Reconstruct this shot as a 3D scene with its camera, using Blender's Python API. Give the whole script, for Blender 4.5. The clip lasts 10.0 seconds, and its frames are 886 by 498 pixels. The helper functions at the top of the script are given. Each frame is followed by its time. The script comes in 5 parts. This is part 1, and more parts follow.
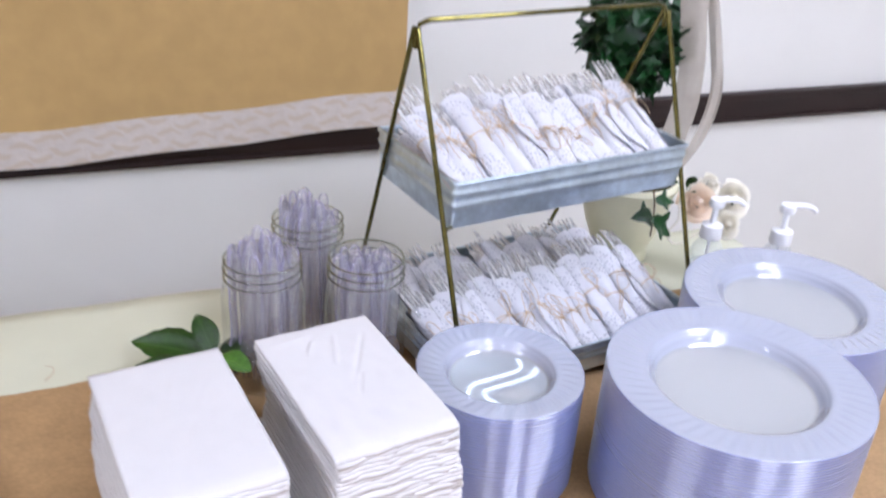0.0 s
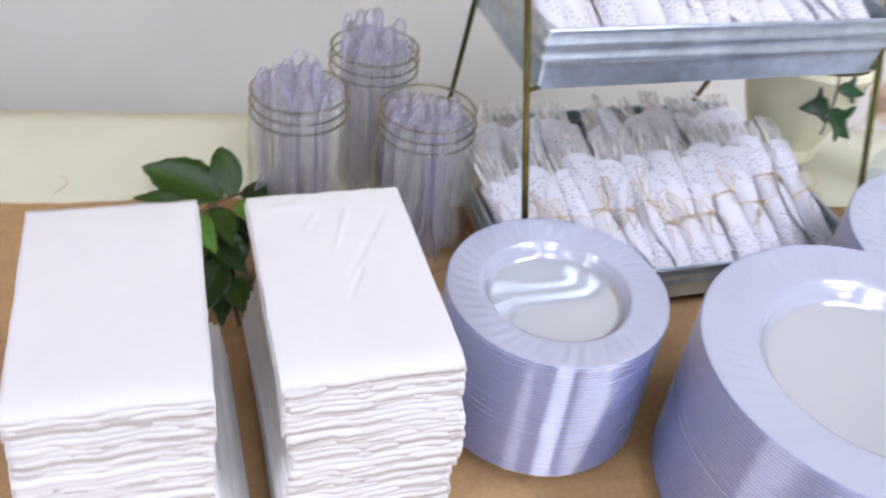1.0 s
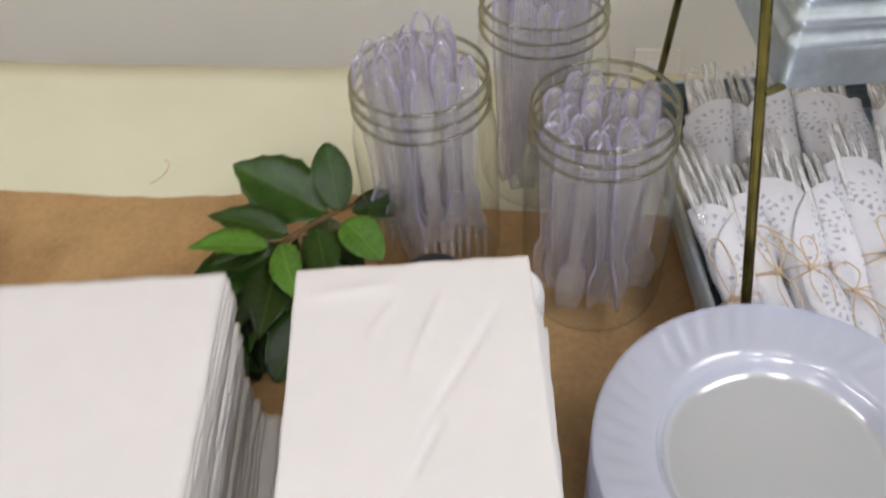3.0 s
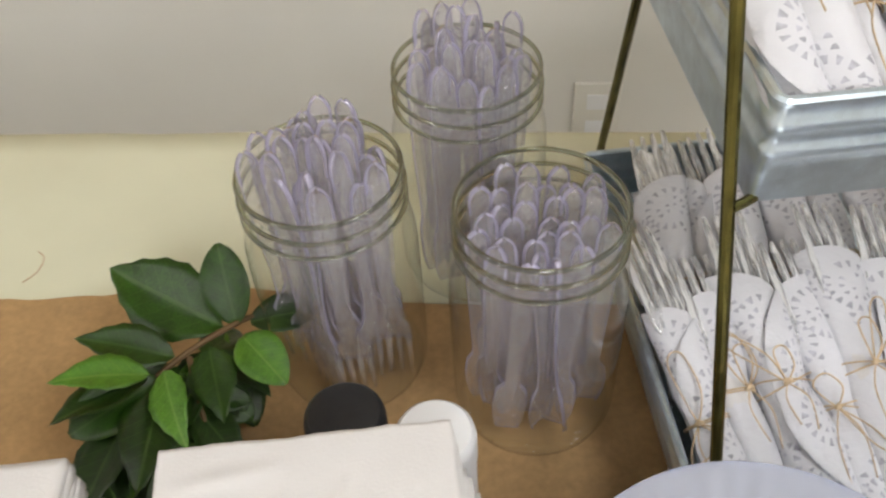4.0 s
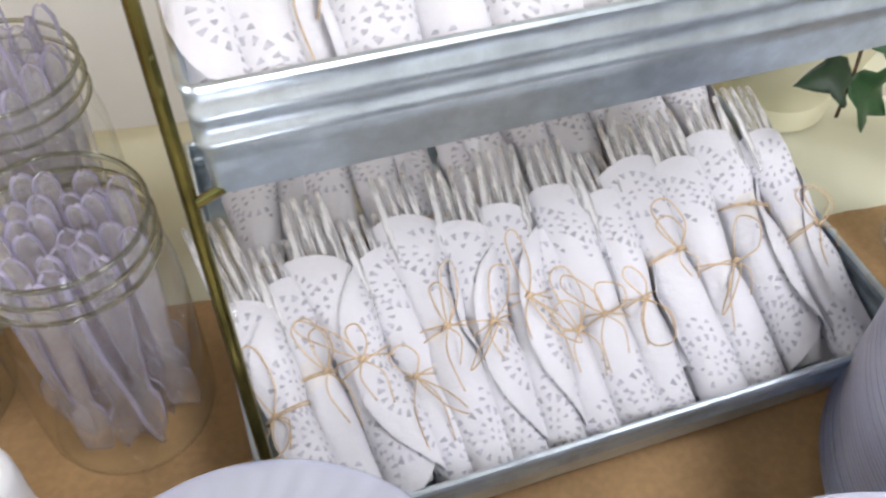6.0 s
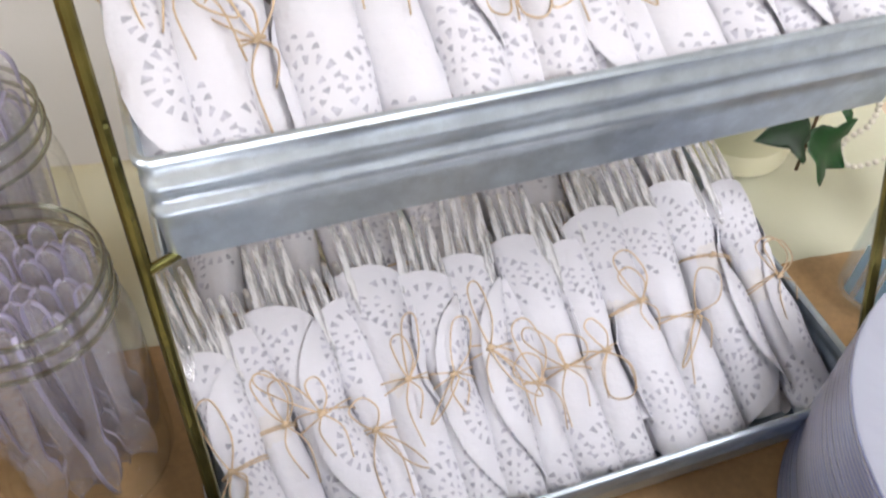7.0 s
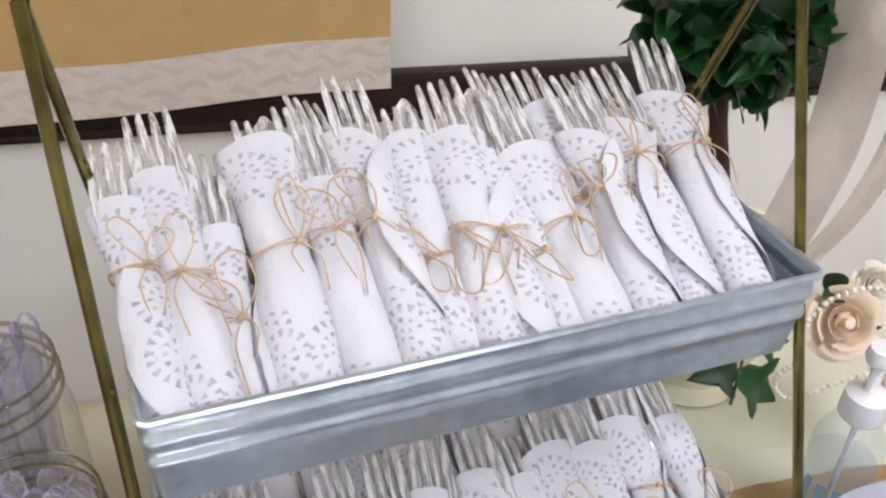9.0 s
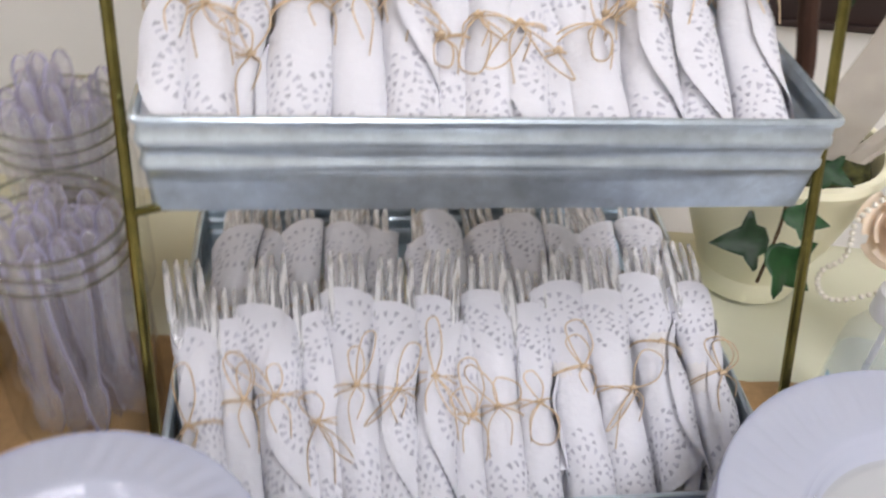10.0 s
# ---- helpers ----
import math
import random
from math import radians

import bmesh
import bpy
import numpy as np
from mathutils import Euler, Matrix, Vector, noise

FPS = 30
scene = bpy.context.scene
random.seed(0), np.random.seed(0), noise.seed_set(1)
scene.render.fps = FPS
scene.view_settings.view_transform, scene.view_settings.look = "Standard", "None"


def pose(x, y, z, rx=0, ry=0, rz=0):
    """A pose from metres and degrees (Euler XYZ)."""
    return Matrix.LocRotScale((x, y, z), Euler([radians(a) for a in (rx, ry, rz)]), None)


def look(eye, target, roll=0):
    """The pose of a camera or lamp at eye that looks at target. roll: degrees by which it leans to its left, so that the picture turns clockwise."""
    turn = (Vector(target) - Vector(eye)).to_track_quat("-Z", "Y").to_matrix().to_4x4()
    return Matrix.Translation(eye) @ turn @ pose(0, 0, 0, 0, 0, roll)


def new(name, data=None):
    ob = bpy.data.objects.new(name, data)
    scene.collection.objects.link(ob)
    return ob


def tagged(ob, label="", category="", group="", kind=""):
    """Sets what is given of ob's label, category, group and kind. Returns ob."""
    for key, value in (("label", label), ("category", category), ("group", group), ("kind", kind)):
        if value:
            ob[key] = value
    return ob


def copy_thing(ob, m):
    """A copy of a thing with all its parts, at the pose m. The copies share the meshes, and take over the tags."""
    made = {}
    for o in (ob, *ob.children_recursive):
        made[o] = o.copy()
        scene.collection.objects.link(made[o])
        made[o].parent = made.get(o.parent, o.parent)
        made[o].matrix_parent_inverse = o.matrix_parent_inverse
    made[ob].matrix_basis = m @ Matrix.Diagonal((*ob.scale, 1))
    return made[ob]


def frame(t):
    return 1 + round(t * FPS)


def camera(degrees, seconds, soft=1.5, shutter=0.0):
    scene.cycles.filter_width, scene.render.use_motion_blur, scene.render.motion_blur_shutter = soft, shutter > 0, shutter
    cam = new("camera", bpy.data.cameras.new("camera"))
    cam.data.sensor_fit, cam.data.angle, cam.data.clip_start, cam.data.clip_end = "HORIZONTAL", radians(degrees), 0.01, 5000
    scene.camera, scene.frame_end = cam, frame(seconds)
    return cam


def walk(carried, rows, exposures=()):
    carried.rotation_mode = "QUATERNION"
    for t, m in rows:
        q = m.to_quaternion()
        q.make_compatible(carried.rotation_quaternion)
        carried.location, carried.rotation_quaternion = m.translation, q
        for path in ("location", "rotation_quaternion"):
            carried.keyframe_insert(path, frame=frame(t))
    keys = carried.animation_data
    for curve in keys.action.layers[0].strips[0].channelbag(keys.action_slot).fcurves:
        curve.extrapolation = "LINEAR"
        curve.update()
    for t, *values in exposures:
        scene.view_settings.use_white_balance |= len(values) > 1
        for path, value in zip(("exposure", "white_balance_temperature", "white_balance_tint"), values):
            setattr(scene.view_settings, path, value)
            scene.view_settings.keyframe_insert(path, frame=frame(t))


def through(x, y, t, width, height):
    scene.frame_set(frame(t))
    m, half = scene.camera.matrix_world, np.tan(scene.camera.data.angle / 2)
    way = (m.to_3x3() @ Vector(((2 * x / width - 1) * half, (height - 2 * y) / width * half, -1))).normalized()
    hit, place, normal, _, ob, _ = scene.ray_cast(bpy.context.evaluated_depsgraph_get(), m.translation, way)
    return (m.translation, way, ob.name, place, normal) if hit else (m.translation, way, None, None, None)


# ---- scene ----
cam = camera(52.3, 10.0, soft=2.2, shutter=0.4)
PATH = [
    (0, (0.003, -0.039, 1.414), (0.937, 1.476, 0.502), 4.0),
    (0.5, (0.11, 0.072, 1.357), (0.954, 1.52, 0.264), 5.5),
    (1, (0.193, 0.114, 1.336), (0.737, 1.578, 0.086), 7.4),
    (1.5, (0.275, 0.119, 1.304), (0.513, 1.588, -0.033), 7.0),
    (2, (0.313, 0.149, 1.287), (0.348, 1.55, -0.14), 1.7),
    (2.5, (0.332, 0.256, 1.278), (0.279, 1.621, -0.183), -1.7),
    (3, (0.325, 0.375, 1.26), (0.283, 1.738, -0.203), -5.3),
    (3.2, (0.329, 0.408, 1.254), (0.314, 1.787, -0.194), -6.5),
    (4.3, (0.357, 0.491, 1.229), (0.462, 1.852, -0.233), -2.5),
    (4.5, (0.364, 0.492, 1.226), (0.481, 1.843, -0.243), -1.8),
    (5, (0.407, 0.489, 1.216), (0.602, 1.785, -0.295), -1.8),
    (5.5, (0.46, 0.477, 1.224), (0.795, 1.729, -0.286), -1.0),
    (5.7, (0.477, 0.472, 1.224), (0.871, 1.718, -0.283), -0.6),
    (6.8, (0.498, 0.491, 1.231), (1.029, 1.707, -0.266), 4.3),
    (7, (0.5, 0.49, 1.238), (1.017, 1.726, -0.247), 3.8),
    (7.5, (0.508, 0.488, 1.261), (1.035, 1.828, -0.128), 2.4),
    (8, (0.513, 0.482, 1.285), (1.074, 1.921, 0.014), 1.6),
    (8.5, (0.513, 0.466, 1.296), (1.096, 1.976, 0.121), 1.4),
    (9, (0.507, 0.445, 1.3), (1.109, 1.979, 0.167), 2.2),
    (9.5, (0.519, 0.407, 1.267), (1.057, 1.931, 0.089), 2.4),
    (10, (0.576, 0.366, 1.249), (0.833, 1.899, -0.01), 5.3),
]
walk(cam, [(t, look(eye, target, roll)) for t, eye, target, roll in PATH], [
    (0.0, 0.15, 5900, 13), (1.0, 0.12, 6100, 12), (2.0, 0.0, 6300, 11), (3.0, -0.06, 6950, 6), (4.5, 0.0, 7250, 3), (5.5, 0.22, 6800, 5),
    (7.0, 0.12, 6900, 9), (9.0, -0.06, 6700, 9), (10.0, -0.08, 6850, 9)])

# ---- world and light ----
scene.cycles.transparent_max_bounces = 48  # stacks of clear plastic
world = bpy.data.worlds.new("world")
scene.world = world
world.use_nodes = True
world.node_tree.nodes["Background"].inputs[0].default_value = (0.8, 0.85, 1.0, 1)
world.node_tree.nodes["Background"].inputs[1].default_value = 0.05
PANEL_STRENGTH = 15.8

# ---- materials ----


def mat(name, base, rough=0.6, metal=0.0, vary=0.06, scale=40.0, bump=0.1, bscale=None, dist=0.002, spec=0.4, stretch=(1, 1, 1), second=None,
        random_hue=0.0, trans=0.0):
    """A painted or natural surface: colour varied at two scales, with fine relief, in metres of the object's own space."""
    m = bpy.data.materials.new(name)
    m.use_nodes = True
    nt = m.node_tree
    b = nt.nodes["Principled BSDF"]
    b.inputs["Roughness"].default_value = rough
    b.inputs["Metallic"].default_value = metal
    b.inputs["Specular IOR Level"].default_value = spec
    tc = nt.nodes.new("ShaderNodeTexCoord")
    mp = nt.nodes.new("ShaderNodeMapping")
    mp.inputs["Scale"].default_value = stretch
    nt.links.new(tc.outputs["Object"], mp.inputs[0])
    n1 = nt.nodes.new("ShaderNodeTexNoise")
    n1.inputs["Scale"].default_value = scale
    n1.inputs["Detail"].default_value = 5
    n2 = nt.nodes.new("ShaderNodeTexNoise")
    n2.inputs["Scale"].default_value = scale / 9
    n2.inputs["Detail"].default_value = 3
    for n in (n1, n2):
        nt.links.new(mp.outputs[0], n.inputs[0])
    add = nt.nodes.new("ShaderNodeMath")
    add.operation = "ADD"
    nt.links.new(n1.outputs[0], add.inputs[0])
    nt.links.new(n2.outputs[0], add.inputs[1])
    ramp = nt.nodes.new("ShaderNodeMapRange")
    ramp.inputs[1].default_value, ramp.inputs[2].default_value = 0.7, 1.3
    nt.links.new(add.outputs[0], ramp.inputs[0])
    mix = nt.nodes.new("ShaderNodeMix")
    mix.data_type = "RGBA"
    two = second or tuple(c * (1 - 2.2 * vary) for c in base)
    mix.inputs[6].default_value = (*[min(1, c * (1 + vary)) for c in base], 1)
    mix.inputs[7].default_value = (*two, 1)
    nt.links.new(ramp.outputs[0], mix.inputs[0])
    last = mix.outputs[2]
    if random_hue:
        oi = nt.nodes.new("ShaderNodeObjectInfo")
        hs = nt.nodes.new("ShaderNodeHueSaturation")
        mr = nt.nodes.new("ShaderNodeMapRange")
        mr.inputs[3].default_value, mr.inputs[4].default_value = 1 - random_hue, 1 + random_hue
        nt.links.new(oi.outputs["Random"], mr.inputs[0])
        nt.links.new(mr.outputs[0], hs.inputs["Value"])
        nt.links.new(last, hs.inputs["Color"])
        last = hs.outputs[0]
    nt.links.new(last, b.inputs["Base Color"])
    if bump:
        n3 = nt.nodes.new("ShaderNodeTexNoise")
        n3.inputs["Scale"].default_value = bscale or scale * 4
        n3.inputs["Detail"].default_value = 6
        nt.links.new(mp.outputs[0], n3.inputs[0])
        bp = nt.nodes.new("ShaderNodeBump")
        bp.inputs["Strength"].default_value = bump
        bp.inputs["Distance"].default_value = dist
        nt.links.new(n3.outputs[0], bp.inputs["Height"])
        nt.links.new(bp.outputs[0], b.inputs["Normal"])
    if trans:
        b.inputs["Subsurface Weight"].default_value = trans
        b.inputs["Subsurface Radius"].default_value = (0.004, 0.003, 0.002)
    return m


def clear_mat(name, tint, through, rough=0.06, body=(0.7, 0.7, 0.8), ior=1.5, spec=0.6, ripple=0.0, rscale=160.0, refraction_streak=None, skin=0.0, skin_rough=0.03, drawn=0.0):
    """Thin clear plastic: part of the light passes, the rest is scattered, with a glossy skin."""
    m = bpy.data.materials.new(name)
    m.use_nodes = True
    nt = m.node_tree
    b = nt.nodes["Principled BSDF"]
    b.inputs["Base Color"].default_value = (*body, 1)
    b.inputs["Roughness"].default_value = rough
    b.inputs["IOR"].default_value = ior
    b.inputs["Specular IOR Level"].default_value = spec
    t = nt.nodes.new("ShaderNodeBsdfTransparent")
    t.inputs[0].default_value = (*tint, 1)
    mix = nt.nodes.new("ShaderNodeMixShader")
    mix.inputs[0].default_value = through
    nt.links.new(b.outputs[0], mix.inputs[1])
    nt.links.new(t.outputs[0], mix.inputs[2])
    if ripple:  # uneven moulding, which breaks up the gloss
        tc = nt.nodes.new("ShaderNodeTexCoord")
        mp = nt.nodes.new("ShaderNodeMapping")
        mp.inputs["Scale"].default_value = refraction_streak or (1, 1, 1)
        nz = nt.nodes.new("ShaderNodeTexNoise")
        nz.inputs["Scale"].default_value = rscale
        nz.inputs["Detail"].default_value = 2
        bp = nt.nodes.new("ShaderNodeBump")
        bp.inputs["Strength"].default_value = 1.0
        bp.inputs["Distance"].default_value = ripple
        nt.links.new(tc.outputs["Object"], mp.inputs[0])
        nt.links.new(mp.outputs[0], nz.inputs[0])
        nt.links.new(nz.outputs[0], bp.inputs["Height"])
        nt.links.new(bp.outputs[0], b.inputs["Normal"])
        if refraction_streak:  # refraction streaks imitated by lines that pass more or less light
            mr = nt.nodes.new("ShaderNodeMapRange")
            mr.inputs[1].default_value, mr.inputs[2].default_value = 0.42, 0.58
            mr.inputs[3].default_value, mr.inputs[4].default_value = through - 0.40, min(0.95, through + 0.35)
            nt.links.new(nz.outputs[0], mr.inputs[0])
            nt.links.new(mr.outputs[0], mix.inputs[0])
    last = mix
    if skin:  # a clear glossy face over all of it
        lw = nt.nodes.new("ShaderNodeLayerWeight")
        lw.inputs["Blend"].default_value = 0.5
        power = nt.nodes.new("ShaderNodeMath")
        power.operation = "POWER"
        power.inputs[1].default_value = 4.0
        nt.links.new(lw.outputs["Facing"], power.inputs[0])
        gloss = nt.nodes.new("ShaderNodeMapRange")
        gloss.inputs[3].default_value, gloss.inputs[4].default_value = ((skin - 1) / (skin + 1)) ** 2, 0.8
        nt.links.new(power.outputs[0], gloss.inputs[0])
        gl = nt.nodes.new("ShaderNodeBsdfGlossy")
        gl.inputs["Roughness"].default_value = skin_rough
        if drawn:  # fine lines round the edge draw the gloss out into upright streaks
            gl.inputs["Anisotropy"].default_value = drawn
            tangent = nt.nodes.new("ShaderNodeTangent")
            tangent.direction_type, tangent.axis = "RADIAL", "Z"
            nt.links.new(tangent.outputs[0], gl.inputs["Tangent"])
        last = nt.nodes.new("ShaderNodeMixShader")
        nt.links.new(gloss.outputs[0], last.inputs[0])
        nt.links.new(mix.outputs[0], last.inputs[1])
        nt.links.new(gl.outputs[0], last.inputs[2])
        if ripple:
            nt.links.new(bp.outputs[0], lw.inputs["Normal"])
            nt.links.new(bp.outputs[0], gl.inputs["Normal"])
    nt.links.new(last.outputs[0], nt.nodes["Material Output"].inputs[0])
    return m


def weave(m, scale, depth, colours=None):
    """Adds a woven relief to a cloth."""
    nt = m.node_tree
    tc = nt.nodes.new("ShaderNodeTexCoord")
    waves = []
    for k in (0, 1):
        mp = nt.nodes.new("ShaderNodeMapping")
        mp.inputs["Rotation"].default_value = (0, 0 if k else radians(90), 0 if not k else 0)
        w = nt.nodes.new("ShaderNodeTexWave")
        w.bands_direction = "X" if k else "Z"
        w.inputs["Scale"].default_value = scale
        w.inputs["Distortion"].default_value = 1.5
        w.inputs["Detail"].default_value = 2
        nt.links.new(tc.outputs["Object"], w.inputs[0])
        waves.append(w)
    mul = nt.nodes.new("ShaderNodeMath")
    mul.operation = "MULTIPLY"
    nt.links.new(waves[0].outputs[1], mul.inputs[0])
    nt.links.new(waves[1].outputs[1], mul.inputs[1])
    bp = nt.nodes.new("ShaderNodeBump")
    bp.inputs["Strength"].default_value = depth
    bp.inputs["Distance"].default_value = 0.001
    nt.links.new(mul.outputs[0], bp.inputs["Height"])
    nt.links.new(bp.outputs[0], nt.nodes["Principled BSDF"].inputs["Normal"])
    return m


def openwork(m, share):
    """Lets part of the light through a gauzy cloth."""
    nt = m.node_tree
    mix = nt.nodes.new("ShaderNodeMixShader")
    mix.inputs[0].default_value = share
    nt.links.new(nt.nodes["Principled BSDF"].outputs[0], mix.inputs[1])
    nt.links.new(nt.nodes.new("ShaderNodeBsdfTransparent").outputs[0], mix.inputs[2])
    nt.links.new(mix.outputs[0], nt.nodes["Material Output"].inputs[0])
    return m


def spangled(m):
    """The crystal flowers of galvanised steel: cells that differ a little in tone."""
    nt = m.node_tree
    b = nt.nodes["Principled BSDF"]
    old = b.inputs["Base Color"].links[0].from_socket
    tc = nt.nodes.new("ShaderNodeTexCoord")
    vor = nt.nodes.new("ShaderNodeTexVoronoi")
    vor.inputs["Scale"].default_value = 230
    nt.links.new(tc.outputs["Object"], vor.inputs["Vector"])
    sep = nt.nodes.new("ShaderNodeSeparateColor")
    nt.links.new(vor.outputs["Color"], sep.inputs[0])
    hs = nt.nodes.new("ShaderNodeHueSaturation")
    mr = nt.nodes.new("ShaderNodeMapRange")
    mr.inputs[3].default_value, mr.inputs[4].default_value = 0.95, 1.04
    nt.links.new(sep.outputs[0], mr.inputs[0])
    nt.links.new(mr.outputs[0], hs.inputs["Value"])
    nt.links.new(old, hs.inputs["Color"])
    nt.links.new(hs.outputs[0], b.inputs["Base Color"])
    return m


WALL = mat("wall_paint", (0.77, 0.75, 0.70), 0.7, vary=0.015, scale=6, bump=0.08, bscale=160)
TRIM = mat("dark_wood", (0.022, 0.010, 0.008), 0.45, vary=0.25, scale=20, stretch=(0.15, 1, 1), bump=0.1)
BURLAP = weave(mat("burlap", (0.52, 0.342, 0.135), 0.9, vary=0.05, scale=24, bump=0), 420, 0.15)
CLOTH = mat("cream_cloth", (0.67, 0.668, 0.505), 0.85, vary=0.025, scale=10, bump=0.25, bscale=22, dist=0.004)
KRAFT = mat("kraft_paper", (0.43, 0.268, 0.124), 0.75, vary=0.09, scale=220, bump=0.2, bscale=700, dist=0.0006)
PAPER = mat("napkin_paper", (0.67, 0.652, 0.643), 0.85, vary=0.012, scale=60, bump=0.25, bscale=700, dist=0.0006, spec=0.2)
RAFFIA = mat("raffia_twine", (0.60, 0.455, 0.295), 0.7, vary=0.15, scale=300, bump=0.3, bscale=900, dist=0.0004)
STEEL = spangled(mat("galvanised_steel", (0.57, 0.66, 0.72), 0.30, metal=0.76, vary=0.12, scale=60, bump=0.08, bscale=120, dist=0.0006))
BRASS = mat("antique_brass", (0.165, 0.142, 0.042), 0.13, metal=0.9, vary=0.25, scale=60, bump=0.05)
LEAF = mat("leaf_green", (0.017, 0.050, 0.005), 0.28, vary=0.25, scale=60, bump=0.25, bscale=140, dist=0.001, random_hue=0.35)
LEAF_LIGHT = mat("young_leaf_green", (0.075, 0.19, 0.02), 0.4, vary=0.2, scale=60, bump=0.2, bscale=140, dist=0.001, random_hue=0.2)
def veined(m, pale):
    """A pale midrib and side veins, along a leaf of unit length."""
    nt = m.node_tree
    b = nt.nodes["Principled BSDF"]
    old = b.inputs["Base Color"].links[0].from_socket
    tc = nt.nodes.new("ShaderNodeTexCoord")
    sep = nt.nodes.new("ShaderNodeSeparateXYZ")
    nt.links.new(tc.outputs["Object"], sep.inputs[0])

    def f(op, a, c):
        n = nt.nodes.new("ShaderNodeMath")
        n.operation = op
        for k, v in enumerate((a, c)):
            if isinstance(v, (int, float)):
                n.inputs[k].default_value = v
            else:
                nt.links.new(v, n.inputs[k])
        return n.outputs[0]

    off = f("ABSOLUTE", sep.outputs[0], 0.0)
    rib = f("LESS_THAN", off, 0.014)
    side = f("MULTIPLY", f("LESS_THAN", f("FRACT", f("MULTIPLY", f("SUBTRACT", sep.outputs[1], f("MULTIPLY", off, 0.9)), 8.0), 0.0), 0.10), 0.45)
    mix = nt.nodes.new("ShaderNodeMix")
    mix.data_type = "RGBA"
    nt.links.new(f("MULTIPLY", f("MAXIMUM", rib, side), 0.26), mix.inputs[0])
    nt.links.new(old, mix.inputs[6])
    mix.inputs[7].default_value = (*pale, 1)
    nt.links.new(mix.outputs[2], b.inputs["Base Color"])


veined(LEAF, (0.10, 0.17, 0.05))
veined(LEAF_LIGHT, (0.25, 0.38, 0.10))
IVY = mat("ivy_green", (0.006, 0.043, 0.008), 0.36, vary=0.25, scale=70, bump=0.25, bscale=150, dist=0.001, random_hue=0.4)
STEM = mat("stem_brown", (0.11, 0.065, 0.026), 0.7, vary=0.2, scale=90)
BARK = mat("bark", (0.07, 0.03, 0.018), 0.7, vary=0.3, scale=60, stretch=(1, 1, 0.25), bump=0.6, dist=0.003)
MOSS = mat("moss", (0.10, 0.10, 0.025), 0.95, vary=0.4, scale=120, bump=0.9, dist=0.004)
CERAMIC = mat("cream_ceramic", (0.86, 0.83, 0.60), 0.35, vary=0.04, scale=20, bump=0.06, bscale=40)
SHEER = openwork(weave(mat("sheer_ribbon", (0.56, 0.50, 0.42), 0.8, vary=0.06, scale=60, bump=0), 900, 0.35), 0.34)
PEACH = mat("peach_petal", (1.0, 0.84, 0.68), 0.55, vary=0.03, scale=60, bump=0.1)
IVORY = mat("ivory_petal", (0.93, 0.89, 0.77), 0.55, vary=0.05, scale=60, bump=0.1)
for m in (PEACH, IVORY):  # thin cloth petals let light through
    nt = m.node_tree
    b = nt.nodes["Principled BSDF"]
    glow = nt.nodes.new("ShaderNodeBsdfTranslucent")
    nt.links.new(b.inputs["Base Color"].links[0].from_socket, glow.inputs[0])
    both = nt.nodes.new("ShaderNodeMixShader")
    both.inputs[0].default_value = 0.30
    nt.links.new(b.outputs[0], both.inputs[1])
    nt.links.new(glow.outputs[0], both.inputs[2])
    nt.links.new(both.outputs[0], nt.nodes["Material Output"].inputs[0])
PEARL = mat("pearl", (0.84, 0.80, 0.68), 0.18, vary=0.02, scale=60, bump=0, spec=0.7)
WHITE_PLASTIC = mat("white_plastic", (0.83, 0.83, 0.84), 0.35, vary=0.01, scale=30, bump=0.03)
BLACK_PLASTIC = mat("black_plastic", (0.018, 0.018, 0.020), 0.5, vary=0.15, scale=200, bump=0.15, bscale=500, dist=0.0008)
BLUE_LABEL = mat("blue_label", (0.42, 0.65, 0.84), 0.4, vary=0.04, scale=40, bump=0)
RED_LABEL = mat("red_label", (0.6, 0.03, 0.04), 0.4, vary=0.04, scale=40, bump=0)
SOCKET = mat("ivory_plastic", (0.76, 0.735, 0.67), 0.35, vary=0.01, scale=30, bump=0.02)
FLOOR = mat("floor_tile", (0.55, 0.50, 0.44), 0.45, vary=0.1, scale=12, bump=0.05)
CEILING = mat("ceiling_board", (0.78, 0.78, 0.76), 0.9, vary=0.03, scale=30, bump=0.3)
CUTLERY = clear_mat("clear_plastic", (0.995, 0.995, 0.995), 0.47, 0.05, (0.99, 0.99, 0.99), 1.8, 0.6, 0.0060, 330, (1, 0.12, 1), 2.5, 0.02)
CUTLERY_JAR = clear_mat("clear_jar_plastic", (0.99, 0.985, 0.995), 0.84, 0.05, (0.95, 0.93, 0.95), 1.7, 0.6, 0.003, 240, None, 1.7, 0.06)
# the dark outline that refraction gives clear plastic, painted as a violet rim
CUTLERY_REFRACTION_RIM = clear_mat("clear_jar_plastic_refraction_rim", (0.92, 0.91, 0.96), 0.46, 0.06, (0.49, 0.46, 0.62), 1.7, 0.5, skin=1.6)
PLATE = clear_mat("plate_plastic", (0.985, 0.987, 0.995), 0.56, 0.03, (0.62, 0.645, 0.75), 1.5, 0.3, skin=1.7, skin_rough=0.06)
PLATE_WELL = clear_mat("plate_plastic_well", (0.985, 0.985, 0.985), 0.45, 0.03, (0.63, 0.65, 0.69), 1.5, 0.3, skin=3.5, skin_rough=0.04)  # many flat faces one over the other mirror strongly
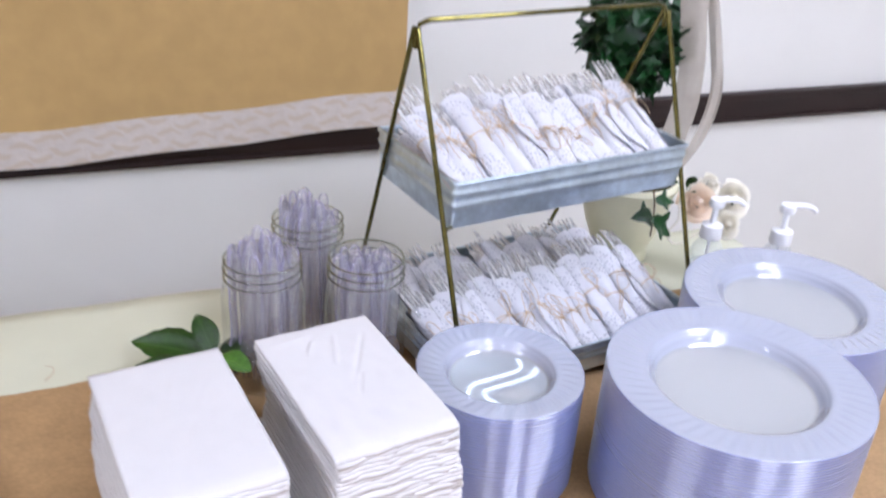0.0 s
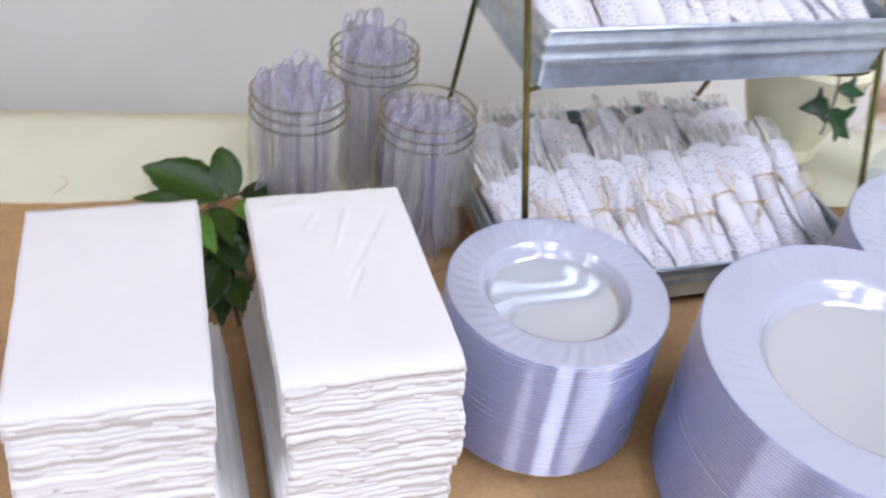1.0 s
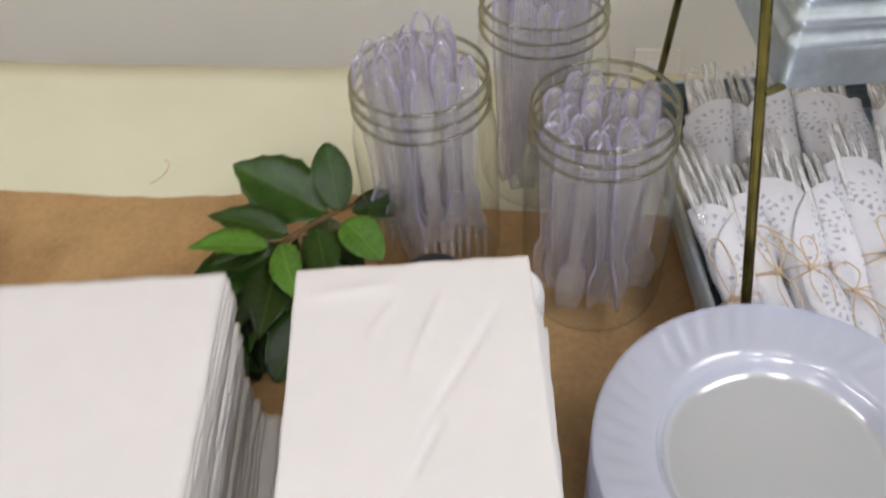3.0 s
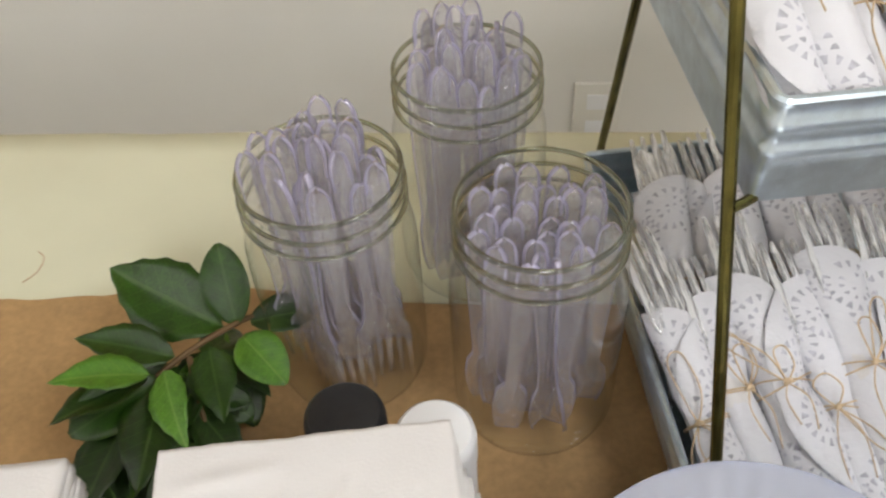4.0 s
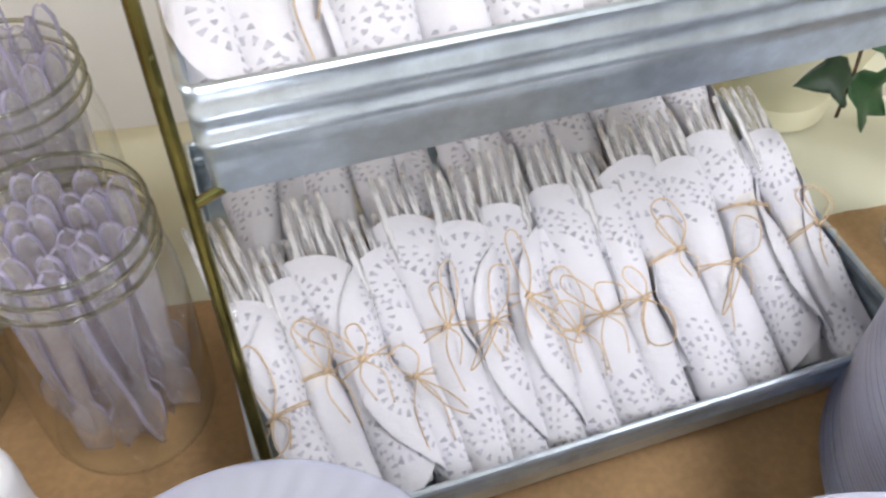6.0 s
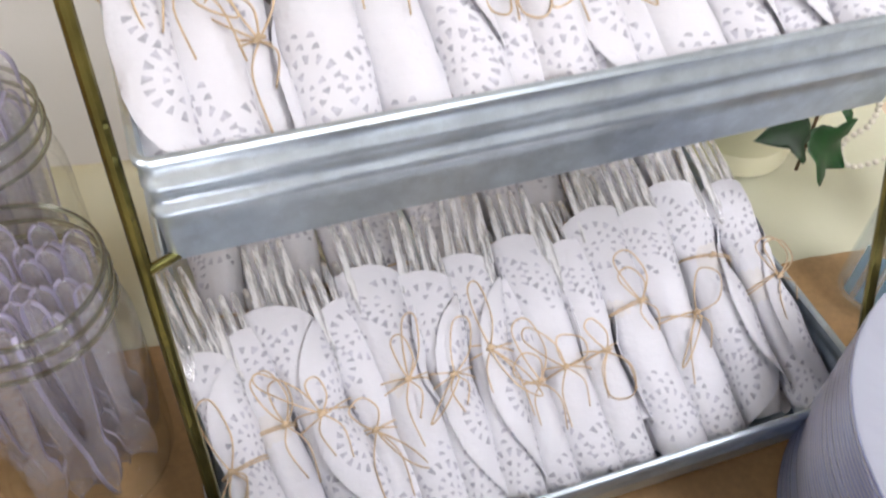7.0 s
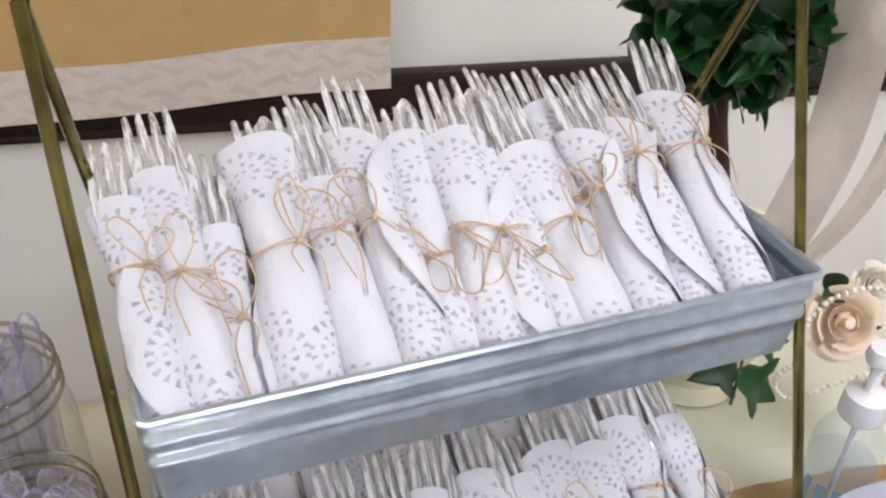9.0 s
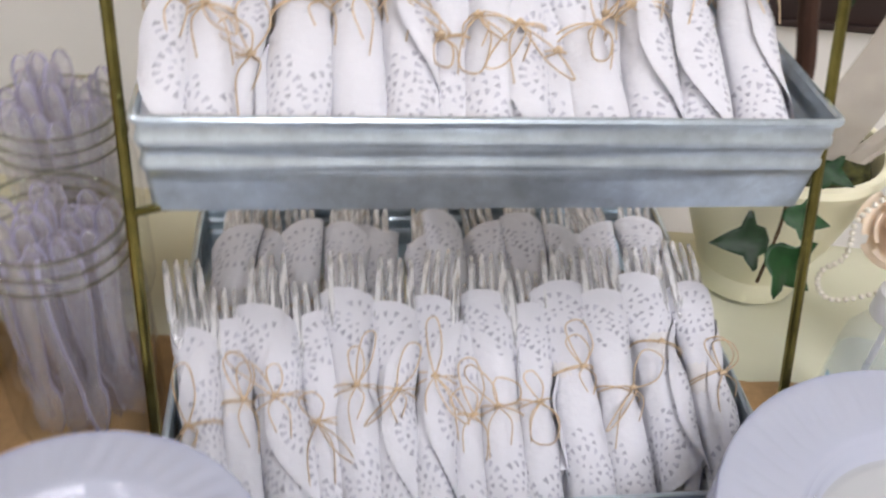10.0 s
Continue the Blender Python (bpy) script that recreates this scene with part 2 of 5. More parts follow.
# blue of light piped through the stacked layers, put into the edge's colour
PLATE_EDGE_PIPED_LIGHT = clear_mat("plate_plastic_edge_piped_light", (0.86, 0.89, 0.99), 0.25, 0.12, (0.33, 0.415, 0.88), 1.5, 0.3, skin=3.2, skin_rough=0.40, drawn=0.93)
BOTTLE = clear_mat("bottle_plastic", (0.95, 0.97, 0.985), 0.88, 0.05, (0.75, 0.80, 0.84))

GLASS = clear_mat("jar_glass", (0.985, 0.99, 0.98), 1.0, skin=1.36, skin_rough=0.01)  # thin walls
THICK_GLASS = bpy.data.materials.new("thick_jar_glass")  # the ridges and the base, where the glass is solid
THICK_GLASS.use_nodes = True
g = THICK_GLASS.node_tree.nodes["Principled BSDF"]
# beyond thick glass's green, the tint paints in dark arcs of refracted surroundings
g.inputs["Base Color"].default_value = (0.50, 0.53, 0.43, 1)
g.inputs["Roughness"].default_value = 0.02
g.inputs["Transmission Weight"].default_value = 1.0
g.inputs["IOR"].default_value = 1.5

GLOW = bpy.data.materials.new("lamp_diffuser")
GLOW.use_nodes = True
g = GLOW.node_tree.nodes["Principled BSDF"]
g.inputs["Base Color"].default_value = (0.9, 0.9, 0.9, 1)
g.inputs["Emission Color"].default_value = (0.87, 0.88, 1.0, 1)
g.inputs["Emission Strength"].default_value = PANEL_STRENGTH


def math_nodes(nt):
    def go(op, a, c=None):
        n = nt.nodes.new("ShaderNodeMath")
        n.operation = op
        for k, v in enumerate((a, c)):
            if v is None:
                continue
            if isinstance(v, (int, float)):
                n.inputs[k].default_value = v
            else:
                nt.links.new(v, n.inputs[k])
        return n.outputs[0]
    return go


def doily_material(name, base, hole_shade, fans):
    """White paper with openings painted on as grey shade, not cut: a fan in each scallop of the rim, a lattice further
    in, a plain middle.
    """
    m = mat(name, base, 0.8, vary=0.015, scale=60, bump=0, spec=0.2)
    nt = m.node_tree
    b = nt.nodes["Principled BSDF"]
    base_out = b.inputs["Base Color"].links[0].from_socket
    f = math_nodes(nt)
    uv = nt.nodes.new("ShaderNodeUVMap")
    wob = nt.nodes.new("ShaderNodeTexNoise")
    wob.inputs["Scale"].default_value = 14
    nt.links.new(uv.outputs[0], wob.inputs[0])
    sep = nt.nodes.new("ShaderNodeSeparateXYZ")
    nt.links.new(uv.outputs[0], sep.inputs[0])
    x, y = sep.outputs[0], sep.outputs[1]
    r = f("SQRT", f("ADD", f("MULTIPLY", x, x), f("MULTIPLY", y, y)))
    a = f("ARCTAN2", y, x)

    def cells(u, v, nv, size, keep, seed):
        """Mask of painted openings in a strip: u runs 0 to 1 across it, v counts openings along it."""
        shift = f("ADD", v, 50.0 + seed)
        white = nt.nodes.new("ShaderNodeTexWhiteNoise")
        white.noise_dimensions = "1D"
        nt.links.new(f("FLOOR", shift), white.inputs["W"])
        du = f("ABSOLUTE", f("SUBTRACT", u, 0.5))
        dv = f("ABSOLUTE", f("SUBTRACT", f("FRACT", shift), 0.5))
        wide = f("MULTIPLY", f("ADD", f("MULTIPLY", white.outputs[0], 0.5), 0.7), size)
        # narrower at the inner end
        wide = f("MULTIPLY", wide, f("ADD", f("MULTIPLY", u, 0.8), 0.5))
        return f("MULTIPLY", f("MULTIPLY", f("LESS_THAN", du, 0.42), f("LESS_THAN", dv, wide)), f("GREATER_THAN", white.outputs[0], keep))

    # polar coordinates round the middle of each fan
    ring = 0.70
    sector = f("MULTIPLY", a, fans / (2 * math.pi))
    local = f("MULTIPLY", f("SUBTRACT", f("FRACT", f("ADD", sector, 20.0)), 0.5), 2 * math.pi / fans)
    px = f("SUBTRACT", f("MULTIPLY", r, f("COSINE", local)), ring)
    py = f("MULTIPLY", r, f("SINE", local))
    jog = f("MULTIPLY", f("SUBTRACT", wob.outputs[0], 0.5), 0.03)
    q = f("ADD", f("SQRT", f("ADD", f("MULTIPLY", px, px), f("MULTIPLY", py, py))), jog)
    b2 = f("ADD", f("ARCTAN2", py, px), f("MULTIPLY", f("FLOOR", f("ADD", sector, 20.0)), 3.7))
    total = None
    for lo, hi, count, size, keep, seed in ((0.145, 0.205, 17, 0.23, 0.10, 0), (0.075, 0.115, 10, 0.22, 0.16, 3), (0.018, 0.05, 4, 0.2, 0.3, 7)):
        u = f("DIVIDE", f("SUBTRACT", q, lo), hi - lo)
        one = cells(u, f("MULTIPLY", b2, count / (2 * math.pi)), count, size, keep, seed)
        total = one if total is None else f("MAXIMUM", total, one)
    rr = f("ADD", r, jog)
    for lo, hi, count, size, keep, seed in ((0.44, 0.475, 34, 0.22, 0.38, 11), (0.385, 0.415, 26, 0.2, 0.55, 13)):
        u = f("DIVIDE", f("SUBTRACT", rr, lo), hi - lo)
        total = f("MAXIMUM", total, cells(u, f("MULTIPLY", a, count / (2 * math.pi)), count, size, keep, seed))
    mask = f("MULTIPLY", total, f("LESS_THAN", r, 0.925))
    # the shade seen inside the openings goes into the base colour
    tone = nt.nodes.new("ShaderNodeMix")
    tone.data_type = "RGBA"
    tone.inputs[6].default_value = (*hole_shade, 1)
    tone.inputs[7].default_value = (*[min(1, c * 1.75) for c in hole_shade], 1)
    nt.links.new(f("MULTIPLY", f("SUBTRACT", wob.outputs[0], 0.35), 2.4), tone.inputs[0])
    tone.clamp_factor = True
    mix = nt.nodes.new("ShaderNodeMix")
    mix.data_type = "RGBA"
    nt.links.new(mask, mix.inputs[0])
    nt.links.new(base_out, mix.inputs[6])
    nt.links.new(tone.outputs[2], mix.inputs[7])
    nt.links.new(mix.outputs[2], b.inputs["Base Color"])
    soft = nt.nodes.new("ShaderNodeTexNoise")
    soft.inputs["Scale"].default_value = 10
    nt.links.new(uv.outputs[0], soft.inputs[0])
    bp = nt.nodes.new("ShaderNodeBump")
    bp.inputs["Strength"].default_value = 0.6
    bp.inputs["Distance"].default_value = 0.002
    nt.links.new(f("SUBTRACT", soft.outputs[0], f("MULTIPLY", mask, 0.25)), bp.inputs["Height"])
    nt.links.new(bp.outputs[0], b.inputs["Normal"])
    return m


def cotton_lace(name, thread, gap):
    """Net lace over the burlap: pale flowers and arcs of thread with the tan cloth between."""
    m = mat(name, thread, 0.9, vary=0.05, scale=60, bump=0)
    nt = m.node_tree
    b = nt.nodes["Principled BSDF"]
    base_out = b.inputs["Base Color"].links[0].from_socket
    f = math_nodes(nt)
    tc = nt.nodes.new("ShaderNodeTexCoord")
    mp = nt.nodes.new("ShaderNodeMapping")
    nt.links.new(tc.outputs["Object"], mp.inputs[0])
    warp = nt.nodes.new("ShaderNodeTexNoise")
    warp.inputs["Scale"].default_value = 38
    nt.links.new(mp.outputs[0], warp.inputs[0])
    fine = nt.nodes.new("ShaderNodeTexNoise")
    fine.inputs["Scale"].default_value = 420
    nt.links.new(mp.outputs[0], fine.inputs[0])
    sep = nt.nodes.new("ShaderNodeSeparateXYZ")
    nt.links.new(mp.outputs[0], sep.inputs[0])
    u = f("ADD", f("MULTIPLY", sep.outputs[0], 2 * math.pi / 0.052), f("MULTIPLY", f("SUBTRACT", warp.outputs[0], 0.5), 4.0))
    v = f("ADD", f("MULTIPLY", sep.outputs[2], 2 * math.pi / 0.024), f("MULTIPLY", f("SINE", u), 1.1))
    v = f("ADD", v, f("MULTIPLY", f("SUBTRACT", warp.outputs[0], 0.5), 3.0))
    # two rows of leaf-shaped openings between wavy bands of dense thread
    leaf = f("MULTIPLY", f("SINE", v), f("SINE", f("ADD", f("MULTIPLY", u, 0.5), f("MULTIPLY", v, 0.25))))
    gaps = f("MULTIPLY", f("MINIMUM", f("MAXIMUM", f("MULTIPLY", f("SUBTRACT", leaf, 0.05), 2.6), 0.0), 1.0), 0.62)
    net = f("MULTIPLY", f("GREATER_THAN", fine.outputs[0], 0.56), 0.30)
    full = f("SUBTRACT", 1.0, f("MAXIMUM", gaps, net))
    mix = nt.nodes.new("ShaderNodeMix")
    mix.data_type = "RGBA"
    nt.links.new(full, mix.inputs[0])
    mix.inputs[6].default_value = (*gap, 1)
    nt.links.new(base_out, mix.inputs[7])
    nt.links.new(mix.outputs[2], b.inputs["Base Color"])
    bp = nt.nodes.new("ShaderNodeBump")
    bp.inputs["Strength"].default_value = 0.5
    bp.inputs["Distance"].default_value = 0.001
    nt.links.new(full, bp.inputs["Height"])
    nt.links.new(bp.outputs[0], b.inputs["Normal"])
    return m


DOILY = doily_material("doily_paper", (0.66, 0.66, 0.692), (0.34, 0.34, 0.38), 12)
LACE = cotton_lace("cotton_lace", (0.62, 0.56, 0.51), (0.53, 0.42, 0.30))

# ---- builders ----


def step(t, a, b):
    t = min(1, max(0, (t - a) / (b - a)))
    return t * t * (3 - 2 * t)


def box(bm, x0, x1, y0, y1, z0, z1, bevel=0.0):
    r = bmesh.ops.create_cube(bm, size=1)
    for v in r["verts"]:
        v.co = Vector(((x0 + x1) / 2 + v.co.x * (x1 - x0), (y0 + y1) / 2 + v.co.y * (y1 - y0), (z0 + z1) / 2 + v.co.z * (z1 - z0)))
    if bevel:
        edges = list({e for v in r["verts"] for e in v.link_edges})
        bmesh.ops.bevel(bm, geom=edges, offset=bevel, segments=2, affect="EDGES", profile=0.6)
    return bm


def lathe(bm, profile, n=48, wobble=None):
    """Turns a profile of (radius, height) round the z axis."""
    rings = []
    for r, z in profile:
        if r < 1e-6:
            rings.append([bm.verts.new((0, 0, z))])
            continue
        ring = []
        for k in range(n):
            a = 2 * math.pi * k / n
            dr, dz = wobble(a, r, z) if wobble else (0, 0)
            ring.append(bm.verts.new(((r + dr) * math.cos(a), (r + dr) * math.sin(a), z + dz)))
        rings.append(ring)
    for p, q in zip(rings, rings[1:]):
        for k in range(n):
            k2 = (k + 1) % n
            if len(p) == 1 and len(q) == 1:
                continue
            if len(p) == 1:
                bm.faces.new((p[0], q[k], q[k2]))
            elif len(q) == 1:
                bm.faces.new((p[k], q[0], p[k2]))
            else:
                bm.faces.new((p[k], p[k2], q[k2], q[k]))
    return bm


def tube(bm, pts, radius, n=6, closed=False):
    """A round rod along points; radius may be a list."""
    pts = [Vector(p) for p in pts]
    rings, up = [], Vector((0.3, 0.2, 1)).normalized()
    for k, p in enumerate(pts):
        a = pts[k - 1] if k or closed else p
        b = pts[(k + 1) % len(pts)] if k < len(pts) - 1 or closed else p
        d = (b - a).normalized()
        side = d.cross(up)
        if side.length < 0.05:
            side = d.cross(Vector((1, 0, 0)))
        side.normalize()
        up2 = side.cross(d)
        r = radius[k] if isinstance(radius, (list, tuple)) else radius
        rings.append([bm.verts.new(p + r * (math.cos(2 * math.pi * j / n) * side + math.sin(2 * math.pi * j / n) * up2)) for j in range(n)])
    pairs = list(zip(rings, rings[1:])) + ([(rings[-1], rings[0])] if closed else [])
    for p, q in pairs:
        for j in range(n):
            bm.faces.new((p[j], p[(j + 1) % n], q[(j + 1) % n], q[j]))
    if not closed:
        bm.faces.new(rings[0][::-1])
        bm.faces.new(rings[-1])
    return bm


def curve_points(pts, steps=6):
    """A smooth line through points."""
    pts = [Vector(p) for p in pts]
    out = []
    for k in range(len(pts) - 1):
        p0, p1, p2, p3 = pts[max(k - 1, 0)], pts[k], pts[k + 1], pts[min(k + 2, len(pts) - 1)]
        for s in range(steps):
            t = s / steps
            out.append(0.5 * ((2 * p1) + (p2 - p0) * t + (2 * p0 - 5 * p1 + 4 * p2 - p3) * t * t + (3 * p1 - p0 - 3 * p2 + p3) * t ** 3))
    out.append(pts[-1])
    return out


def grid(bm, nx, ny, place, flip=False):
    vs = [[bm.verts.new(place(i / nx, j / ny)) for j in range(ny + 1)] for i in range(nx + 1)]
    for i in range(nx):
        for j in range(ny):
            f = (vs[i][j], vs[i + 1][j], vs[i + 1][j + 1], vs[i][j + 1])
            bm.faces.new(f[::-1] if flip else f)
    return vs


def finish(name, bm, material, smooth=True, normals=True):
    if normals:
        bmesh.ops.recalc_face_normals(bm, faces=bm.faces)
    me = bpy.data.meshes.new(name)
    bm.to_mesh(me)
    bm.free()
    for p in me.polygons:
        p.use_smooth = smooth
    me.materials.append(material)
    return me


def sharp(me, degrees=35):
    me.set_sharp_from_angle(angle=radians(degrees))
    return me


def part(name, bm, material, parent, label="", smooth=True, m=None, angle=35):
    """One mesh object under a thing or a part; bm may be ready mesh data."""
    me = bm if isinstance(bm, bpy.types.Mesh) else finish(name, bm, material, smooth)
    if smooth and not isinstance(bm, bpy.types.Mesh):
        sharp(me, angle)
    ob = new(name, me)
    ob.parent = parent
    if m is not None:
        ob.matrix_basis = m
    if label:
        tagged(ob, label)
    return ob


def thing(name, label, category, m=None, group="", kind=""):
    """An Empty at the base of a thing that has parts."""
    ob = new(name)
    ob.empty_display_size = 0.02
    if m is not None:
        ob.matrix_basis = m
    return tagged(ob, label, category, group, kind)


def solid(name, bm, material, label, category, m=None, group="", kind="", smooth=True, angle=35):
    """A thing that is one mesh."""
    ob = part(name, bm, material, None, "", smooth, m, angle)
    return tagged(ob, label, category, group, kind)


TURN = pose(0, 0, 0, 0, 0, -8.8)  # the wall and the table against the tray's axes
TOP = 0.75

# ---- the room ----
U0, U1, V0, V1, HIGH = -3.2, 3.8, -3.6, 1.66, 2.6


def wall(name, x0, x1, y0, y1, label):
    return solid(name, box(bmesh.new(), x0, x1, y0, y1, 0, HIGH), WALL, label, "wall", TURN, kind="structure", smooth=False)


wall("wall_north", U0, U1, V1, V1 + 0.12, "plain white painted wall behind the table")
wall("wall_south", U0, U1, V0 - 0.12, V0, "plain white painted wall")
wall("wall_west", U0 - 0.12, U0, V0, V1 + 0.12, "plain white painted wall")
wall("wall_east", U1, U1 + 0.12, V0, V1 + 0.12, "plain white painted wall")
solid("floor", box(bmesh.new(), U0 - 0.12, U1 + 0.12, V0 - 0.12, V1 + 0.12, -0.1, 0), FLOOR, "plain beige hard floor", "floor", TURN, kind="structure", smooth=False)
solid("ceiling", box(bmesh.new(), U0 - 0.12, U1 + 0.12, V0 - 0.12, V1 + 0.12, HIGH, HIGH + 0.1), CEILING, "plain white ceiling", "ceiling", TURN, kind="structure", smooth=False)

# chair rail: a flat board with a rounded nosing above and below
rail = bmesh.new()
box(rail, U0, U1, V1 - 0.016, V1 - 0.001, 0.738, 0.800, 0.003)
box(rail, U0, U1, V1 - 0.026, V1 - 0.001, 0.786, 0.806, 0.006)
box(rail, U0, U1, V1 - 0.021, V1 - 0.001, 0.732, 0.744, 0.004)
solid("trim", rail, TRIM, "dark stained wooden chair rail along the white wall", "chair rail", TURN, kind="structure")


def ceiling_light(u, v):
    t = thing("ceiling_light", "white fluorescent ceiling panel light, assumed, out of view", "ceiling light", TURN @ pose(u, v, HIGH), group="ceiling panel lights")
    f = bmesh.new()
    for x0, x1, y0, y1 in ((-0.32, -0.29, -0.62, 0.62), (0.29, 0.32, -0.62, 0.62), (-0.29, 0.29, -0.62, -0.59), (-0.29, 0.29, 0.59, 0.62)):
        box(f, x0, x1, y0, y1, -0.03, -0.001)
    part("frame", f, WHITE_PLASTIC, t, smooth=False)
    part("diffuser", box(bmesh.new(), -0.288, 0.288, -0.588, 0.588, -0.02, -0.008), GLOW, t, "glowing white diffuser", smooth=False)


# unseen panels: two follow the plates' highlights, the others are added for brightness
for u, v in ((-1.75, -0.45), (0.55, -1.30), (1.45, 0.14), (-1.35, -2.7), (1.75, -2.5)):
    ceiling_light(u, v)

# ---- wall hangings and socket ----
banner = thing("wall_banner", "tan burlap cloth with a white lace hem on the wall", "banner", TURN)
BU0, BU1, BZ = -1.3, 0.60, 0.818


def hung(u0, u1, z0, z1, off, fold):
    """A cloth that hangs in shallow folds, its hem sagging away from its right end; z1: its top, or a height above the hem."""
    def at(s, t):
        u = u0 + s * (u1 - u0)
        low = z0 - 0.036 * min(1.05, max(0, (BU1 - u) / 0.62)) + 0.003 * math.sin(u * 17)
        high = low + z1 if z1 < 0.5 else z1
        return Vector((u, V1 - off - fold * (0.5 + 0.5 * math.sin(u * 13 + 0.7 * math.sin(u * 5))) * (1 - 0.6 * t), low + t * (high - low)))
    return at


def cloth_sheet(bm, at, nx, ny, thick):
    front = grid(bm, nx, ny, at, True)
    back = grid(bm, nx, ny, lambda s, t: at(s, t) + Vector((0, thick, 0)))
    ends = [[front[i][0] for i in range(nx + 1)], [front[nx][j] for j in range(ny + 1)], [front[i][ny] for i in range(nx, -1, -1)], [front[0][j] for j in range(ny, -1, -1)]]
    ends2 = [[back[i][0] for i in range(nx + 1)], [back[nx][j] for j in range(ny + 1)], [back[i][ny] for i in range(nx, -1, -1)], [back[0][j] for j in range(ny, -1, -1)]]
    for p, q in zip(ends, ends2):
        for k in range(len(p) - 1):
            bm.faces.new((p[k], q[k], q[k + 1], p[k + 1]))
    return bm


part("cloth", cloth_sheet(bmesh.new(), hung(BU0, BU1, BZ, 2.35, 0.034, 0.006), 90, 24, 0.0015), BURLAP, banner, "tan woven burlap")
part("lace_hem", cloth_sheet(bmesh.new(), hung(BU0, BU1, BZ - 0.022, 0.070, 0.0375, 0.006), 140, 6, 0.0012), LACE, banner, "white cotton lace with a scalloped pattern")

socket = thing("wall_socket", "cream plastic electrical socket plate on the wall", "socket", TURN @ pose(0.41, V1 - 0.001, 0.345))
part("plate", box(bmesh.new(), -0.036, 0.036, -0.007, 0, -0.058, 0.058, 0.003), SOCKET, socket)
for z in (-0.025, 0.025):
    part("outlet", box(bmesh.new(), -0.016, 0.016, -0.009, -0.0072, z - 0.014, z + 0.014, 0.001), WHITE_PLASTIC, socket)

# ---- the table ----
EDGE, FRONT, T0, T1 = 1.120, 0.16, -1.3, 1.02
table = thing("folding_table", "long table under a cream tablecloth", "table", TURN)
part("tabletop", box(bmesh.new(), T0 + 0.01, T1 - 0.01, FRONT + 0.01, EDGE - 0.012, TOP - 0.045, TOP - 0.0052, 0.004), WHITE_PLASTIC, table)
for u in (T0 + 0.1, T1 - 0.1):
    for v in (FRONT + 0.1, EDGE - 0.1):
        part("leg", tube(bmesh.new(), [(u, v, 0.0), (u, v, TOP - 0.046)], 0.016, 10), BLACK_PLASTIC, table)


def tablecloth():
    bm = bmesh.new()
    nu, nv = 150, 70
    drop = 0.45

    def at(s, t):
        u, v, z = T0 - drop + s * (T1 - T0 + 2 * drop), FRONT - drop + t * (EDGE - FRONT + 2 * drop), TOP - 0.001
        du, dv = max(T0 - u, u - T1, 0), max(FRONT - v, v - EDGE, 0)
        d = max(du, dv)
        u2, v2 = min(max(u, T0), T1), min(max(v, FRONT), EDGE)
        if d > 0:
            fold = 0.012 + 0.016 * (0.5 + 0.5 * math.sin((u2 + v2) * 24)) * min(1, d / 0.2)
            if du >= dv:
                u2 += fold if u > 0 else -fold
            if dv >= du:
                v2 += fold if v > 0.6 else -fold
            z -= d
        else:
            n = noise.noise(Vector((u * 5, v * 7, 3.1))) + 0.6 * noise.noise(Vector((u * 16, v * 22, 1.7)))
            free = min(1, max(0, (v - 0.945) / 0.04))
            z += 0.0034 * free * abs(n) - 0.0012 * (1 - free)
        return Vector((u2, v2, z))

    grid(bm, nu, nv, at)
    me = finish("tablecloth", bm, CLOTH, True, False)
    return tagged(part("tablecloth", me, CLOTH, None, m=TURN), "cream cotton tablecloth, lightly creased, over the table", "tablecloth")


tablecloth()


def kraft_runner():
    bm = bmesh.new()
    u0, u1, v0 = T0 + 0.05, T1 - 0.05, FRONT + 0.004

    def edge(u):
        return 0.932 + 0.006 * math.sin(u * 9 + 1) + 0.004 * math.sin(u * 23) + 0.0025 * noise.noise(Vector((u * 40, 0, 0)))

    def at(s, t, dz):
        u = u0 + s * (u1 - u0)
        v = v0 + t * (edge(u) - v0)
        lift = max(0, (t - 0.93) / 0.07)
        z = TOP + 0.0006 + 0.0016 * lift * (0.6 + 0.4 * math.sin(u * 11)) + 0.0004 * (1 + noise.noise(Vector((u * 8, v * 8, 0))))
        return Vector((u, v, z + dz))

    top = grid(bm, 160, 40, lambda s, t: at(s, t, 0.0006))
    low = grid(bm, 160, 40, lambda s, t: at(s, t, 0.0), True)
    for k in range(160):
        bm.faces.new((top[k][40], top[k + 1][40], low[k + 1][40], low[k][40]))
        bm.faces.new((top[k + 1][0], top[k][0], low[k][0], low[k + 1][0]))
    return solid("paper_runner", bm, KRAFT, "brown kraft paper runner laid along the tablecloth", "paper runner", TURN)


kraft_runner()
ON = TOP + 0.0022  # the paper's upper face

thread = bmesh.new()
tube(thread, curve_points([(0.066, 0.945, 0.7545), (0.076, 0.953, 0.756), (0.079, 0.965, 0.757), (0.072, 0.975, 0.755)]), 0.0005, 5)
solid("loose_thread", thread, RAFFIA, "loose strand of tan burlap thread on the tablecloth", "thread")

# ---- napkins ----


